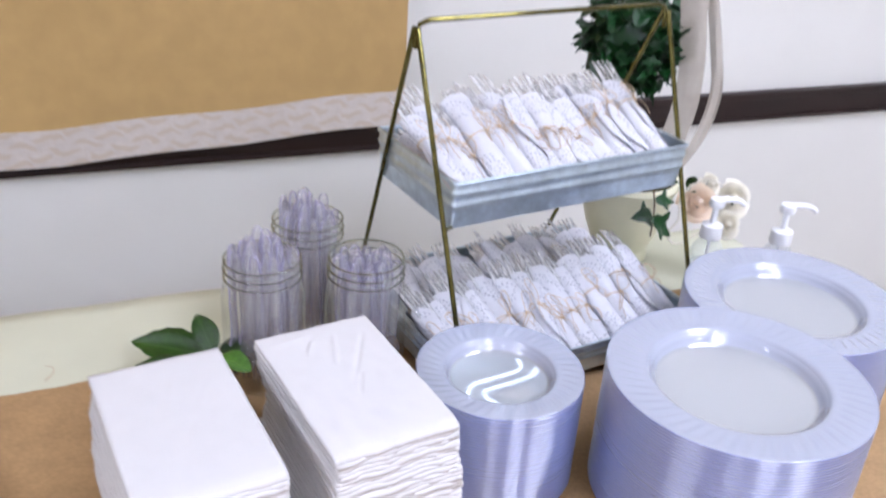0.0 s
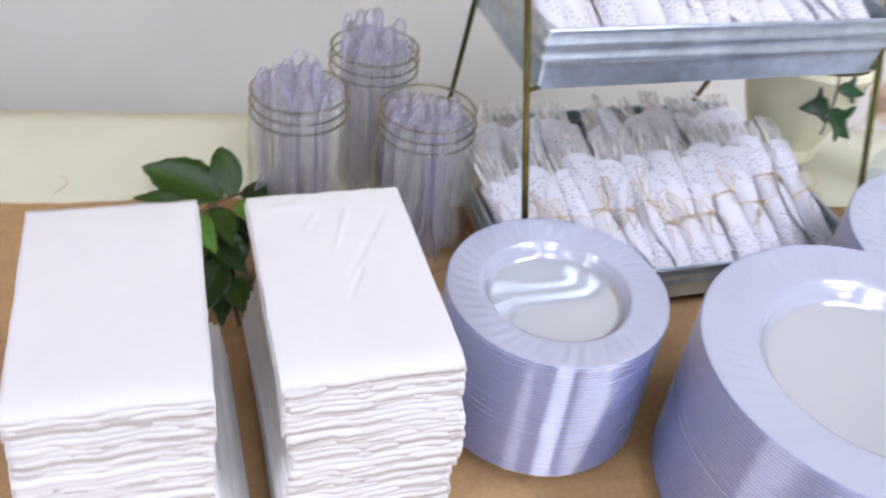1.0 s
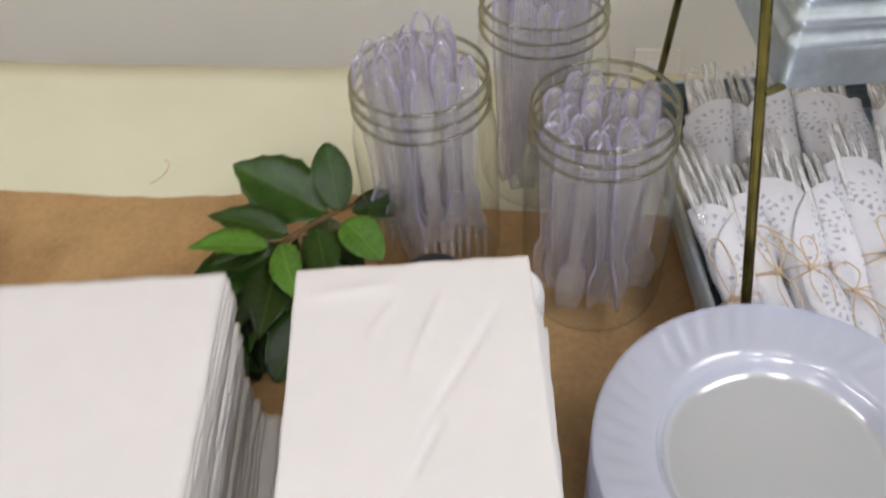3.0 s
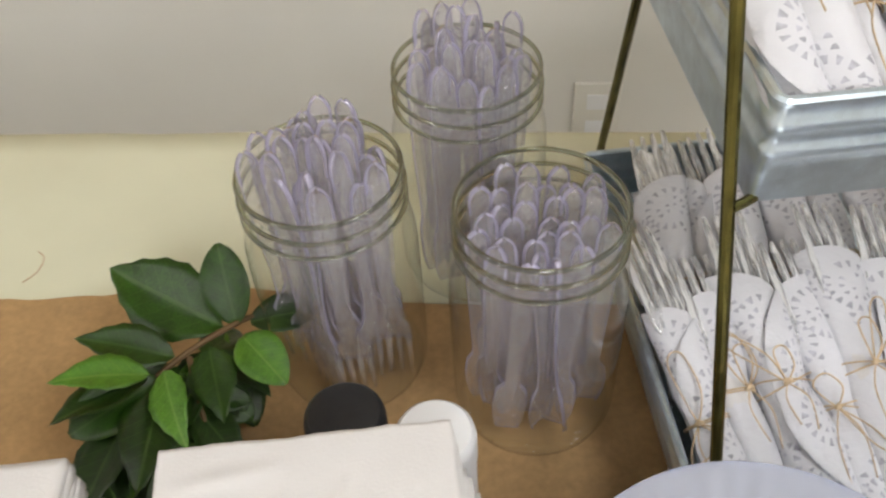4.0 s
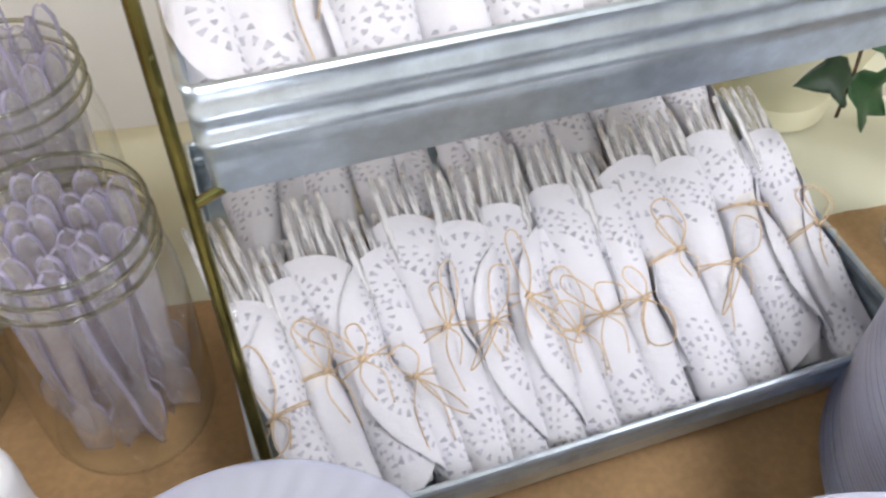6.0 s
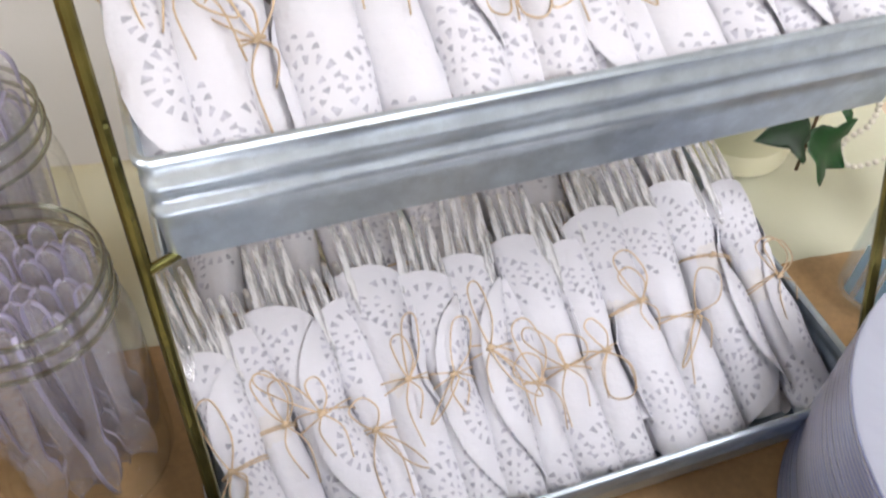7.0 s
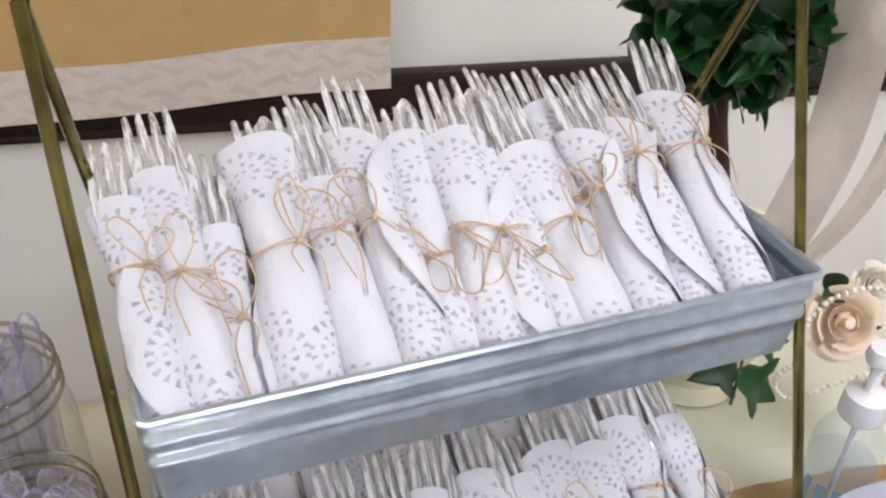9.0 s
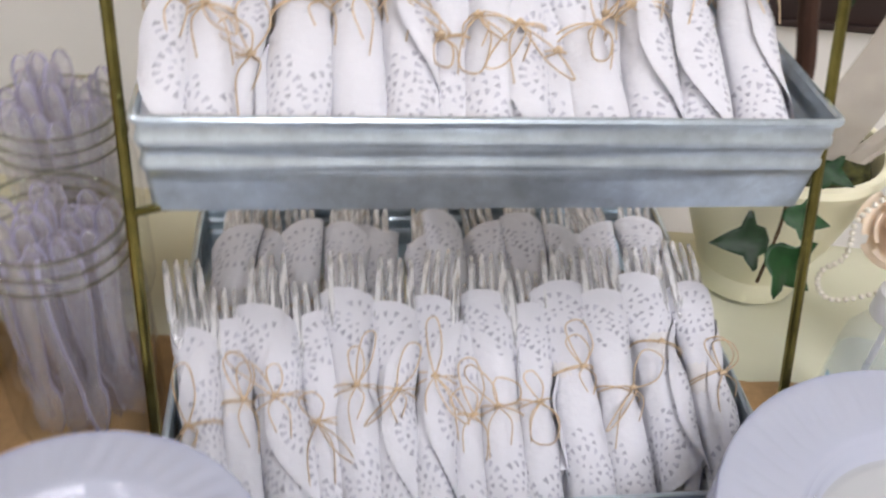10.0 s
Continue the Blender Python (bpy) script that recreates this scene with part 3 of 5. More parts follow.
def napkin_mesh(seed, w=0.121, d=0.197, thick=0.0058, crease=0.0, nx=24, ny=30, rough=1.0):
    """A folded paper napkin: two soft faces, a rounded bulging edge, ripples along its sides."""
    bm = bmesh.new()

    def rim(s, t):
        """How far the outline strays, in metres."""
        p = Vector((s * 9 + seed * 7.1, t * 13, seed * 3.7))
        return rough * (0.0021 * noise.noise(p * 0.6) + 0.0011 * noise.noise(p * 3))

    def at(s, t, up):
        x, y = (s - 0.5) * w, (t - 0.5) * d
        ex, ey = abs(2 * s - 1) ** 6, abs(2 * t - 1) ** 8
        x += math.copysign(1, s - 0.5) * (rim(s, t) * 0.45 - 0.0012) * ex
        y += math.copysign(1, t - 0.5) * (rim(t, s) * 0.65 - 0.0012) * ey
        p = Vector((s * 3 + seed * 5.3, t * 4, 2.2 * seed))
        z = rough * (0.0006 * noise.noise(p * 2.5) + 0.0010 * noise.noise(Vector((s * 8 + seed * 3, 0, seed))) * ey)
        # the wave that all of a stack share along their loose edges
        z += rough * (0.0034 * noise.noise(Vector((s * 4.5, 0, 7.7))) * (ey if t < 0.5 else 0.3 * ey) + 0.0007 * noise.noise(Vector((0, t * 7, 4.1))) * ex)
        half = thick / 2 * (1 - 0.05 * max(ex, ey) ** 2)
        z -= min(1, 1.7 * rough) * 0.003 * max(0, (0.08 - t) / 0.08) ** 2  # the loose front edge hangs
        z += half if up else -half
        if crease and up:
            for (ax, ay), (bx, by), h, wd in CREASES:
                a, b, q = Vector((ax, ay)), Vector((bx, by)), Vector((s, t))
                k = min(1, max(0, (q - a).dot(b - a) / (b - a).length_squared))
                dist = ((q - a) - k * (b - a))
                dist.x *= w / d
                z += crease * h * math.exp(-((dist.length / wd) ** 2)) * math.sin(math.pi * min(1, max(0.05, k + 0.1)))
        return Vector((x, y, z + thick / 2))

    top = grid(bm, nx, ny, lambda s, t: at(s, t, True))
    low = grid(bm, nx, ny, lambda s, t: at(s, t, False), True)
    loop = [(i, 0) for i in range(nx)] + [(nx, j) for j in range(ny)] + [(i, ny) for i in range(nx, 0, -1)] + [(0, j) for j in range(ny, 0, -1)]
    mid = []
    for i, j in loop:
        a, b = top[i][j].co, low[i][j].co
        out = Vector((a.x / w, a.y / d, 0)).normalized() * 0.0003
        mid.append(bm.verts.new((a + b) / 2 + out))
    for k in range(len(loop)):
        k2 = (k + 1) % len(loop)
        (i, j), (i2, j2) = loop[k], loop[k2]
        bm.faces.new((top[i][j], mid[k], mid[k2], top[i2][j2]))
        bm.faces.new((mid[k], low[i][j], low[i2][j2], mid[k2]))
    return finish("napkin", bm, PAPER)


CREASES = (((0.62, 0.88), (0.45, 0.60), 1.0, 0.010), ((0.85, 0.84), (0.45, 0.42), -0.7, 0.012), ((0.42, 0.86), (0.30, 0.74), 0.8, 0.012),
           ((0.60, 0.52), (0.46, 0.35), -1.0, 0.009), ((0.08, 0.90), (0.50, 0.93), 0.7, 0.02))
NAPKINS = [napkin_mesh(k + 1) for k in range(8)]
NEAT_NAPKINS = [napkin_mesh(k + 21, rough=0.22) for k in range(4)]
TOP_NAPKINS = [napkin_mesh(11, crease=0.0008, nx=34, ny=50, rough=0.6), napkin_mesh(12, crease=0.0021, nx=64, ny=100, rough=0.6)]


def napkin_stack(base, top, height, count, last, label, drift, group):
    """base and top: middles of the lowest and the uppermost napkin; drift bends the stack between them."""
    dx = dy = 0.0
    for k in range(count):
        t = k / (count - 1)
        x, y, turn = drift(t)
        neat = t < 0.25
        if k % 3 == 0 and not neat:  # bundles of a few slid out together
            dx, dy = random.gauss(0, 0.0006), random.gauss(0, 0.0006)
        me = last if k == count - 1 else random.choice(NEAT_NAPKINS if neat else NAPKINS)
        ob = new("napkin", me)
        loc = Vector(base).lerp(Vector(top), t)
        ob.matrix_basis = pose(loc.x + x + dx + random.gauss(0, 0.0002 if neat else 0.0003), loc.y + y + dy + random.gauss(0, 0.0002 if neat else 0.0003), ON + t * (height - 0.0060), 0, 0,
                               turn + random.gauss(0, 0.15 if neat else 0.4))
        tagged(ob, label, "napkin", group)


napkin_stack((0.160, 0.578), (0.144, 0.588), 0.170, 39, TOP_NAPKINS[0], "folded white paper napkin in a tall leaning stack",
             lambda t: (-0.012 * step(t, 0.24, 0.30) - 0.004 * math.sin(3.1 * t) + 0.010 * step(t, 0.3, 1), -0.006 * step(t, 0.25, 0.3) * (1 - t), 0.8 - 2.0 * t), "stack of napkins by the greenery")
napkin_stack((0.2955, 0.576), (0.304, 0.587), 0.168, 38, TOP_NAPKINS[1], "folded white paper napkin in a tall stack, its edges ruffled",
             lambda t: (-0.005 * step(t, 0.24, 0.27) + 0.009 * math.exp(-((t - 0.62) / 0.2) ** 2), -0.007 * step(t, 0.25, 0.3) * (1 - t), 1.2 * math.sin(7 * t)), "stack of napkins by the plates")

# ---- plates ----


def plate_mesh(name, r, well, deep, flutes, fine, lip):
    """A thin plate: flat well, steep wall, wide rim (with slanting flutes) and a rounded, turned-down edge."""
    bm = bmesh.new()
    w = well

    def flute(a, rr, z):
        k = max(0.0, min(1, (rr - w * 1.08) / (0.975 * r - w * 1.08)))
        return 0, (0.0005 * math.sin(math.pi * k) ** 0.5 * math.sin(a * flutes + k * 4.6) if fine and 0 < k < 1 else 0)

    n = 11 if fine else 2
    rim = [(w * 1.08 + (0.975 * r - w * 1.08) * k / n, deep * (0.98 + 0.14 * k / n)) for k in range(n + 1)]
    up = [(0.0, 0.0), (w * 0.5, 0.0), (w * 0.86, 0.0), (w * 0.875, 0.0001), (w * 0.91, 0.0012), (w * 0.965, deep * 0.55), (w * 1.0, deep * 0.86), (w * 1.03, deep * 0.95)] + rim
    edge = deep * 1.12
    up += [(r - 0.0010, edge - 0.0001), (r - 0.0004, edge - 0.0002), (r - 0.0001, edge - 0.0005), (r, edge - 0.0009), (r, edge - lip)]
    down = [(r - 0.0010, edge - lip), (r - 0.0014, edge - 0.0014)] + [(a, z - 0.0012) for a, z in rim[::-1]]
    down += [(w * 0.985, deep * 0.72), (w * 0.94, deep * 0.42), (w * 0.90, -0.0004), (w * 0.86, -0.0014), (w * 0.5, -0.0014), (0, -0.0014)]
    lathe(bm, up + down, flutes * 5 if fine else 96, flute)
    # the outer band takes the blue that holds the piped light
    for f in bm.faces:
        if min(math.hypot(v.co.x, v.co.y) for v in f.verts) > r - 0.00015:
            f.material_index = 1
        elif max(math.hypot(v.co.x, v.co.y) for v in f.verts) < w * 0.92:
            f.material_index = 2
    me = finish(name, bm, PLATE)
    me.materials.append(PLATE_EDGE_PIPED_LIGHT)
    me.materials.append(PLATE_WELL)
    return me


SMALL = [plate_mesh("plate", 0.0868, 0.0570, 0.013, 44, fine, 0.00315) for fine in (False, True)]
LARGE = [plate_mesh("plate", 0.131, 0.088, 0.016, 56, fine, 0.00345) for fine in (False, True)]


def plate_stack(meshes, x, y, top, deep, count, label, group):
    gap = (top - deep * 1.1 - ON - 0.0018) / (count - 1)
    for k in range(count):
        ob = new("plate", meshes[k > count - 4])
        ob.matrix_basis = pose(x + random.gauss(0, 0.00012), y + random.gauss(0, 0.00012), ON + 0.0018 + k * gap, 0, 0, random.uniform(0, 360))
        tagged(ob, label, "plate", group)


plate_stack(SMALL, 0.465, 0.582, 0.887, 0.013, 40, "clear plastic dessert plate with a fluted rim, stacked", "stack of small plates")
plate_stack(LARGE, 0.656, 0.443, 0.911, 0.016, 42, "clear plastic dinner plate with a fluted rim, stacked", "front stack of large plates")
plate_stack(LARGE, 0.888, 0.568, 0.880, 0.016, 34, "clear plastic dinner plate with a fluted rim, stacked", "rear stack of large plates")

# ---- tiered stand and trays ----
LEFT, RIGHT, APEX_Y, APEX_Z, ROD = 0.475, 0.8345, 0.813, 1.188, 0.0031
FOOT_F, FOOT_B = 0.660, 1.010
stand = thing("tiered_stand", "antique brass wire stand for two trays", "stand", pose(0, 0, 0))
bend = 0.016
top_rod = [(LEFT, APEX_Y, APEX_Z - 0.03), (LEFT, APEX_Y, APEX_Z - bend), (LEFT + 0.004, APEX_Y, APEX_Z - 0.004), (LEFT + bend, APEX_Y, APEX_Z), (RIGHT - bend, APEX_Y, APEX_Z),
           (RIGHT - 0.004, APEX_Y, APEX_Z - 0.004), (RIGHT, APEX_Y, APEX_Z - bend), (RIGHT, APEX_Y, APEX_Z - 0.03)]
part("top_rod", tube(bmesh.new(), top_rod, ROD, 10), BRASS, stand)
for x, y, out in ((LEFT, FOOT_F, 0.0108), (LEFT, FOOT_B, 0.0290), (RIGHT, FOOT_F, 0.0095), (RIGHT, FOOT_B, -0.0020)):
    k = 0.03 if y < APEX_Y else -0.03
    part("leg", tube(bmesh.new(), [(x, APEX_Y - k * 0.12, APEX_Z - 0.008), (x + out, y, ON + 0.004)], ROD, 10), BRASS, stand)
    part("foot", lathe(bmesh.new(), [(0, 0), (0.005, 0), (0.0055, 0.003), (0.004, 0.007), (0, 0.007)], 12), BLACK_PLASTIC, stand, "dark rubber foot", m=pose(x + out, y, ON))


def leg_y(z, foot):
    return APEX_Y + (foot - APEX_Y) * (APEX_Z - z) / (APEX_Z - ON)


for z in (0.9655, 0.7635):
    share = (APEX_Z - z) / (APEX_Z - ON)
    for foot, way, lean, lean_far in ((FOOT_F, 1, 0.0108, 0.0095), (FOOT_B, -1, 0.0290, -0.0020)):
        y, near, far = leg_y(z, foot), LEFT + lean * share, RIGHT + lean_far * share
        y2 = y + 0.026 if way > 0 else min(y - 0.026, 0.944)
        line = [(near + 0.001, y, z + 0.006), (near + 0.012, y + 0.006 * way, z + 0.005), (near + 0.017, y + 0.012 * way, z + 0.001), (near + 0.022, y2, z), (far - 0.014, y2, z)]
        part("tray_rail", tube(bmesh.new(), line, 0.0024, 8), BRASS, stand)


def tray(name, x0, x1, y0, y1, z0, z1, inset_x, inset_y, label):
    """A galvanised tray: flared walls with two pressed beads, a rolled rim and a flat floor."""
    t = thing(name, label, "tray", pose((x0 + x1) / 2, (y0 + y1) / 2, z0))
    hx, hy, h, th = (x1 - x0) / 2, (y1 - y0) / 2, z1 - z0, 0.0012

    def ring(z, off, bm, corner=0.004):
        low = 1 - z / h
        a, b = hx - inset_x * low + off, hy - inset_y * low + off
        c = max(0.002, corner + off)
        pts = []
        for sx, sy, start in ((1, 1, 0), (-1, 1, 90), (-1, -1, 180), (1, -1, 270)):
            for q in range(5):
                ang = radians(start + 22.5 * q)
                pts.append(bm.verts.new((sx * (a - c) + c * math.cos(ang), sy * (b - c) + c * math.sin(ang), z)))
        return pts

    body = bmesh.new()
    prof = [(0.0, 0.0), (0.14, 0), (0.30, 0.0004)]
    for c0 in (0.49, 0.735):
        prof += [(c0 - 0.075, 0.0003), (c0 - 0.045, 0.0015), (c0, 0.0022), (c0 + 0.045, 0.0015), (c0 + 0.075, 0.0003)]
    prof += [(0.90, 0), (0.955, 0)]
    rings = [ring(f * h, o, body) for f, o in prof] + [ring(f * h, o - th, body) for f, o in prof[::-1]]
    n = len(rings[0])
    for p, q in zip(rings, rings[1:]):
        for k in range(n):
            body.faces.new((p[k], p[(k + 1) % n], q[(k + 1) % n], q[k]))
    for k in range(n):  # the foot of the wall is folded under
        body.faces.new((rings[-1][k], rings[-1][(k + 1) % n], rings[0][(k + 1) % n], rings[0][k]))
    body.faces.new(ring(0.0075, -th, body))
    part("body", body, STEEL, t, angle=50)
    lip = bmesh.new()
    v = ring(h - 0.0022, 0.0006, lip)
    pts = [p.co.copy() for p in v]
    for p in v:
        lip.verts.remove(p)
    tube(lip, pts, 0.0024, 8, True)
    part("rim", lip, STEEL, t, "rolled steel rim")
    return t


tray("upper_tray", 0.4890, 0.8345, 0.733, 0.924, 0.9690, 1.0285, 0.001, 0.007, "small galvanised steel tray full of wrapped cutlery, on the stand")
tray("lower_tray", 0.4795, 0.8485, 0.668, 0.958, 0.7668, 0.812, 0.003, 0.006, "large galvanised steel tray full of wrapped cutlery, below the other")

# ---- cutlery rolls ----


def fork_head(bm, y0, y1, w=0.027):
    """The neck, shoulders and four tines of a plastic fork, bowed, along y."""
    th = 0.0013

    def bow(y):
        k = (y - y0) / (y1 - y0)
        return 0.006 * math.sin(k * 2.6) - 0.004 * k

    def plank(pts, thick=th):
        """pts: (y, x0, x1); an eight-sided section."""
        rows = []
        for y, a, b in pts:
            z, c, w = bow(y), (a + b) / 2, (b - a) / 2
            rows.append([bm.verts.new((c + w * math.copysign(abs(math.cos(q)) ** 0.6, math.cos(q)), y, z + thick * math.sin(q))) for q in (math.pi * k / 4 + 0.39 for k in range(8))])
        for p, q in zip(rows, rows[1:]):
            for k in range(8):
                bm.faces.new((p[k], p[(k + 1) % 8], q[(k + 1) % 8], q[k]))
        bm.faces.new(rows[0][::-1])
        bm.faces.new(rows[-1])

    L = y1 - y0
    plank([(y0, -0.0045, 0.0045), (y0 + 0.18 * L, -0.006, 0.006), (y0 + 0.30 * L, -w * 0.44, w * 0.44), (y0 + 0.40 * L, -w / 2, w / 2), (y0 + 0.46 * L, -w / 2, w / 2)])
    for k in range(4):
        c = (k - 1.5) * w * 0.266
        plank([(y0 + 0.46 * L, c - 0.0033, c + 0.0033), (y0 + 0.7 * L, c - 0.0029, c + 0.0029), (y0 + 0.93 * L, c - 0.0020, c + 0.0020), (y1 - 0.0008, c - 0.0015, c + 0.0015), (y1, c - 0.0010, c + 0.0010)])
    return bm


def knife_blade(bm, y0, y1, w=0.017):
    th, n = 0.0015, 10
    rows = []
    for k in range(n + 1):
        t = k / n
        y = y0 + t * (y1 - y0)
        half = w / 2 * (1 if t < 0.7 else math.sqrt(max(0.02, 1 - ((t - 0.7) / 0.3) ** 2)))
        rows.append([bm.verts.new(c) for c in ((-half, y, 0), (half, y, 0), (half, y, th), (-half, y, th))])
    for p, q in zip(rows, rows[1:]):
        for k in range(4):
            bm.faces.new((p[k], p[(k + 1) % 4], q[(k + 1) % 4], q[k]))
    bm.faces.new(rows[0][::-1])
    bm.faces.new(rows[-1])
    return bm


def doily_wrap(seed, tie, length, wide, edge):
    """A round paper doily rolled up: its rim gives the slanting flaps and the rounded ends. edge: the angle at which its outer edge ends."""
    rnd = random.Random(seed)
    bm = bmesh.new()
    layer = bm.loops.layers.uv.new("UVMap")
    R, n, m = 0.080, 52, 18
    yc = length - R
    start = wide / 2 - 0.0030
    cx = rnd.uniform(-0.2, 0.2)
    loose, flare = rnd.uniform(0.4, 1.8), rnd.uniform(0.20, 0.44)
    flat = rnd.uniform(0.82, 0.94)
    cols, s, ang = [], -R * 0.985, 0.0
    ds = 2 * R * 0.985 / n
    turns = []
    for k in range(n + 1):
        r = start + 0.0036 * (k / n) + 0.0026 * step(k / n, 0.84, 1.0) * loose
        turns.append((s, ang, r))
        s += ds
        ang += ds / r
    total = turns[-1][1]
    lean = rnd.uniform(-0.35, 0.35)
    uvs = {}
    for s, ang, r in turns:
        half = math.sqrt(max(R * R - s * s, (0.12 * R) ** 2))
        col = []
        for j in range(m + 1):
            v = 2 * j / m - 1
            y = max(yc + half * v + lean * s * 0.6, 0.0015 * abs(math.sin(9 * s / R + seed)))
            t = min(1, max(0, y / length))
            th = ang - total + edge
            taper = 1.02 - 0.05 * t + flare * step(t, 0.62, 1.0)
            thin = 0.96 - 0.46 * step(t, 0.62, 1.0)
            pinch = 1 - 0.20 * math.exp(-((y - tie) / 0.013) ** 2)
            y -= 0.0035 * math.cos(th) ** 2 * step(t, 0.72, 1.0)  # the top sags at its sides
            wob = 1 + 0.10 * noise.noise(Vector((th * 1.3, y * 34, seed))) + 0.03 * noise.noise(Vector((th * 4, y * 110, seed + 5)))
            col.append(bm.verts.new((r * math.cos(th) * taper * pinch * wob + cx * 0.01 * t, y, r * math.sin(th) * taper * thin * pinch * flat * wob)))
            uvs[col[-1]] = (s / R, half * v / R)
        cols.append(col)
    for p, q in zip(cols, cols[1:]):
        for j in range(m):
            f = bm.faces.new((p[j], q[j], q[j + 1], p[j + 1]))
            for lp in f.loops:
                lp[layer].uv = uvs[lp.vert]
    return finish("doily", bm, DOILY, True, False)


def twine_bow(seed, tie, wide, side, bow):
    """Raffia tied round the roll, with a loose bow and ends; side: how far its knot sits off the middle."""
    rnd = random.Random(seed * 3 + 1)
    bm = bmesh.new()
    rx, rz, thick = wide * 0.46, wide * 0.405, 0.00050
    for k in range(2):
        sl = rnd.uniform(-0.005, 0.005)
        ring = [(rx * math.cos(a), tie + 0.0013 * k + sl * math.cos(a), rz * math.sin(a)) for a in (2 * math.pi * q / 20 for q in range(20))]
        tube(bm, ring, thick, 5, True)
    a = math.acos(max(-0.95, min(0.95, side / rx)))
    K = Vector((rx * math.cos(a), tie, rz * math.sin(a) + 0.001))

    def go(dx, dy, dz):
        return K + Vector((dx, dy, dz))

    for way in (-1, 1) if bow else ():
        up = rnd.uniform(0.4, 1.2)
        ln = rnd.uniform(0.018, 0.042)
        w = rnd.uniform(0.004, 0.010)
        ang = rnd.uniform(-0.1, 0.7) * way
        d = Vector((math.sin(ang), math.cos(ang) * (1 if rnd.random() < 0.7 else -1), 0))
        e = Vector((math.cos(ang), -math.sin(ang), 0))
        lift = 0.004
        loop = [K, K + d * ln * 0.4 + e * w + Vector((0, 0, lift)), K + d * ln * 0.9 + e * w * 0.8 + Vector((0, 0, lift * up)), K + d * ln + Vector((0, 0, lift * up)),
                K + d * ln * 0.85 - e * w * 0.8 + Vector((0, 0, lift * up)), K + d * ln * 0.4 - e * w * 0.7 + Vector((0, 0, lift)), K]
        tube(bm, curve_points(loop, 5), thick, 5)
        ln2 = rnd.uniform(0.018, 0.046)
        d2 = Vector((way * rnd.uniform(0.1, 0.6), -1, 0)).normalized()
        tube(bm, curve_points([K, K + d2 * ln2 * 0.4 + Vector((0.003 * way, 0, 0.003)), K + d2 * ln2 + Vector((-0.004 * way, 0, 0.001))], 5), thick * 0.9, 5)
    tube(bm, [go(-0.0026, -0.0006, 0.0006), go(0, 0.0008, 0.0018), go(0.0026, 0.0006, 0.0006)], [0.0008, 0.0018, 0.0008], 6)
    return finish("twine", bm, RAFFIA)


def roll_core():
    """The napkin inside, of unit width and length."""
    bm = bmesh.new()
    n = 14
    rings = []
    for k in range(9):
        r = 0.38 * (0.55 if k in (0, 8) else 1)
        rings.append([bm.verts.new((r * math.cos(2 * math.pi * j / n), 0.03 + 0.77 * k / 8, 0.8 * r * math.sin(2 * math.pi * j / n))) for j in range(n)])
    for p, q in zip(rings, rings[1:]):
        for j in range(n):
            bm.faces.new((p[j], p[(j + 1) % n], q[(j + 1) % n], q[j]))
    bm.faces.new(rings[0][::-1])
    bm.faces.new(rings[-1])
    return finish("napkin", bm, PAPER)


CORE = roll_core()
FORK = sharp(finish("fork", fork_head(bmesh.new(), -0.088, 0.0, 0.0265), CUTLERY), 30)
KNIFE = finish("knife", knife_blade(bmesh.new(), -0.080, 0.0), CUTLERY, False)


def cutlery_roll(seed, m, length, wide, tie, side, edge, fork=0.036, fork_x=0.0, knife=None, bow=True):
    """length: from the foot to the doily's top; fork and knife: how far they stand out above it."""
    rnd = random.Random(seed)
    r = thing("cutlery_roll", "clear plastic cutlery rolled in a white paper doily, tied with raffia", "cutlery roll", m, group="cutlery rolls")
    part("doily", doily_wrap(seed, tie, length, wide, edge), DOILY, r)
    part("napkin", CORE, PAPER, r, m=Matrix.Diagonal((wide, length, wide, 1)))
    part("fork", FORK, CUTLERY, r, "clear plastic fork", m=pose(fork_x, length + fork, 0.001, 0, rnd.uniform(-14, 14), -math.degrees(fork_x / 0.06) + rnd.uniform(-2, 2)))
    if knife is not None:
        part("knife", KNIFE, CUTLERY, r, "clear plastic knife", m=pose(rnd.uniform(0.004, 0.009), length + knife, -0.003, 0, rnd.uniform(-20, 20), rnd.uniform(-7, -2)))
    part("twine", twine_bow(seed, tie, wide, side, bow), RAFFIA, r, "tan raffia bow" if bow else "tan raffia tie")
    return r


PLAIN = [cutlery_roll(k + 1, None, 0.152, 0.031, 0.072, 0.0, 1.9 + 2.2 * k, 0.034 - 0.004 * (k % 3), 0.0, 0.022 if k % 2 else None) for k in range(5)]
used = set()


def lay_roll(k, x, y, z, tip_x, rise, spin=0.0):
    """One of the hidden layers, from the foot of the roll towards its fork's tip; rise: degrees above the level."""
    yaw = math.degrees(math.atan2(-(tip_x - x), 0.198 * math.cos(radians(rise))))
    m = pose(x, y, z, 0, 0, yaw) @ pose(0, 0, 0, rise, 0, 0) @ pose(0, 0, 0, 0, spin, 0)
    src = PLAIN[k % len(PLAIN)]
    if src in used:
        return copy_thing(src, m)
    used.add(src)
    src.matrix_basis = m
    return src


count = 0


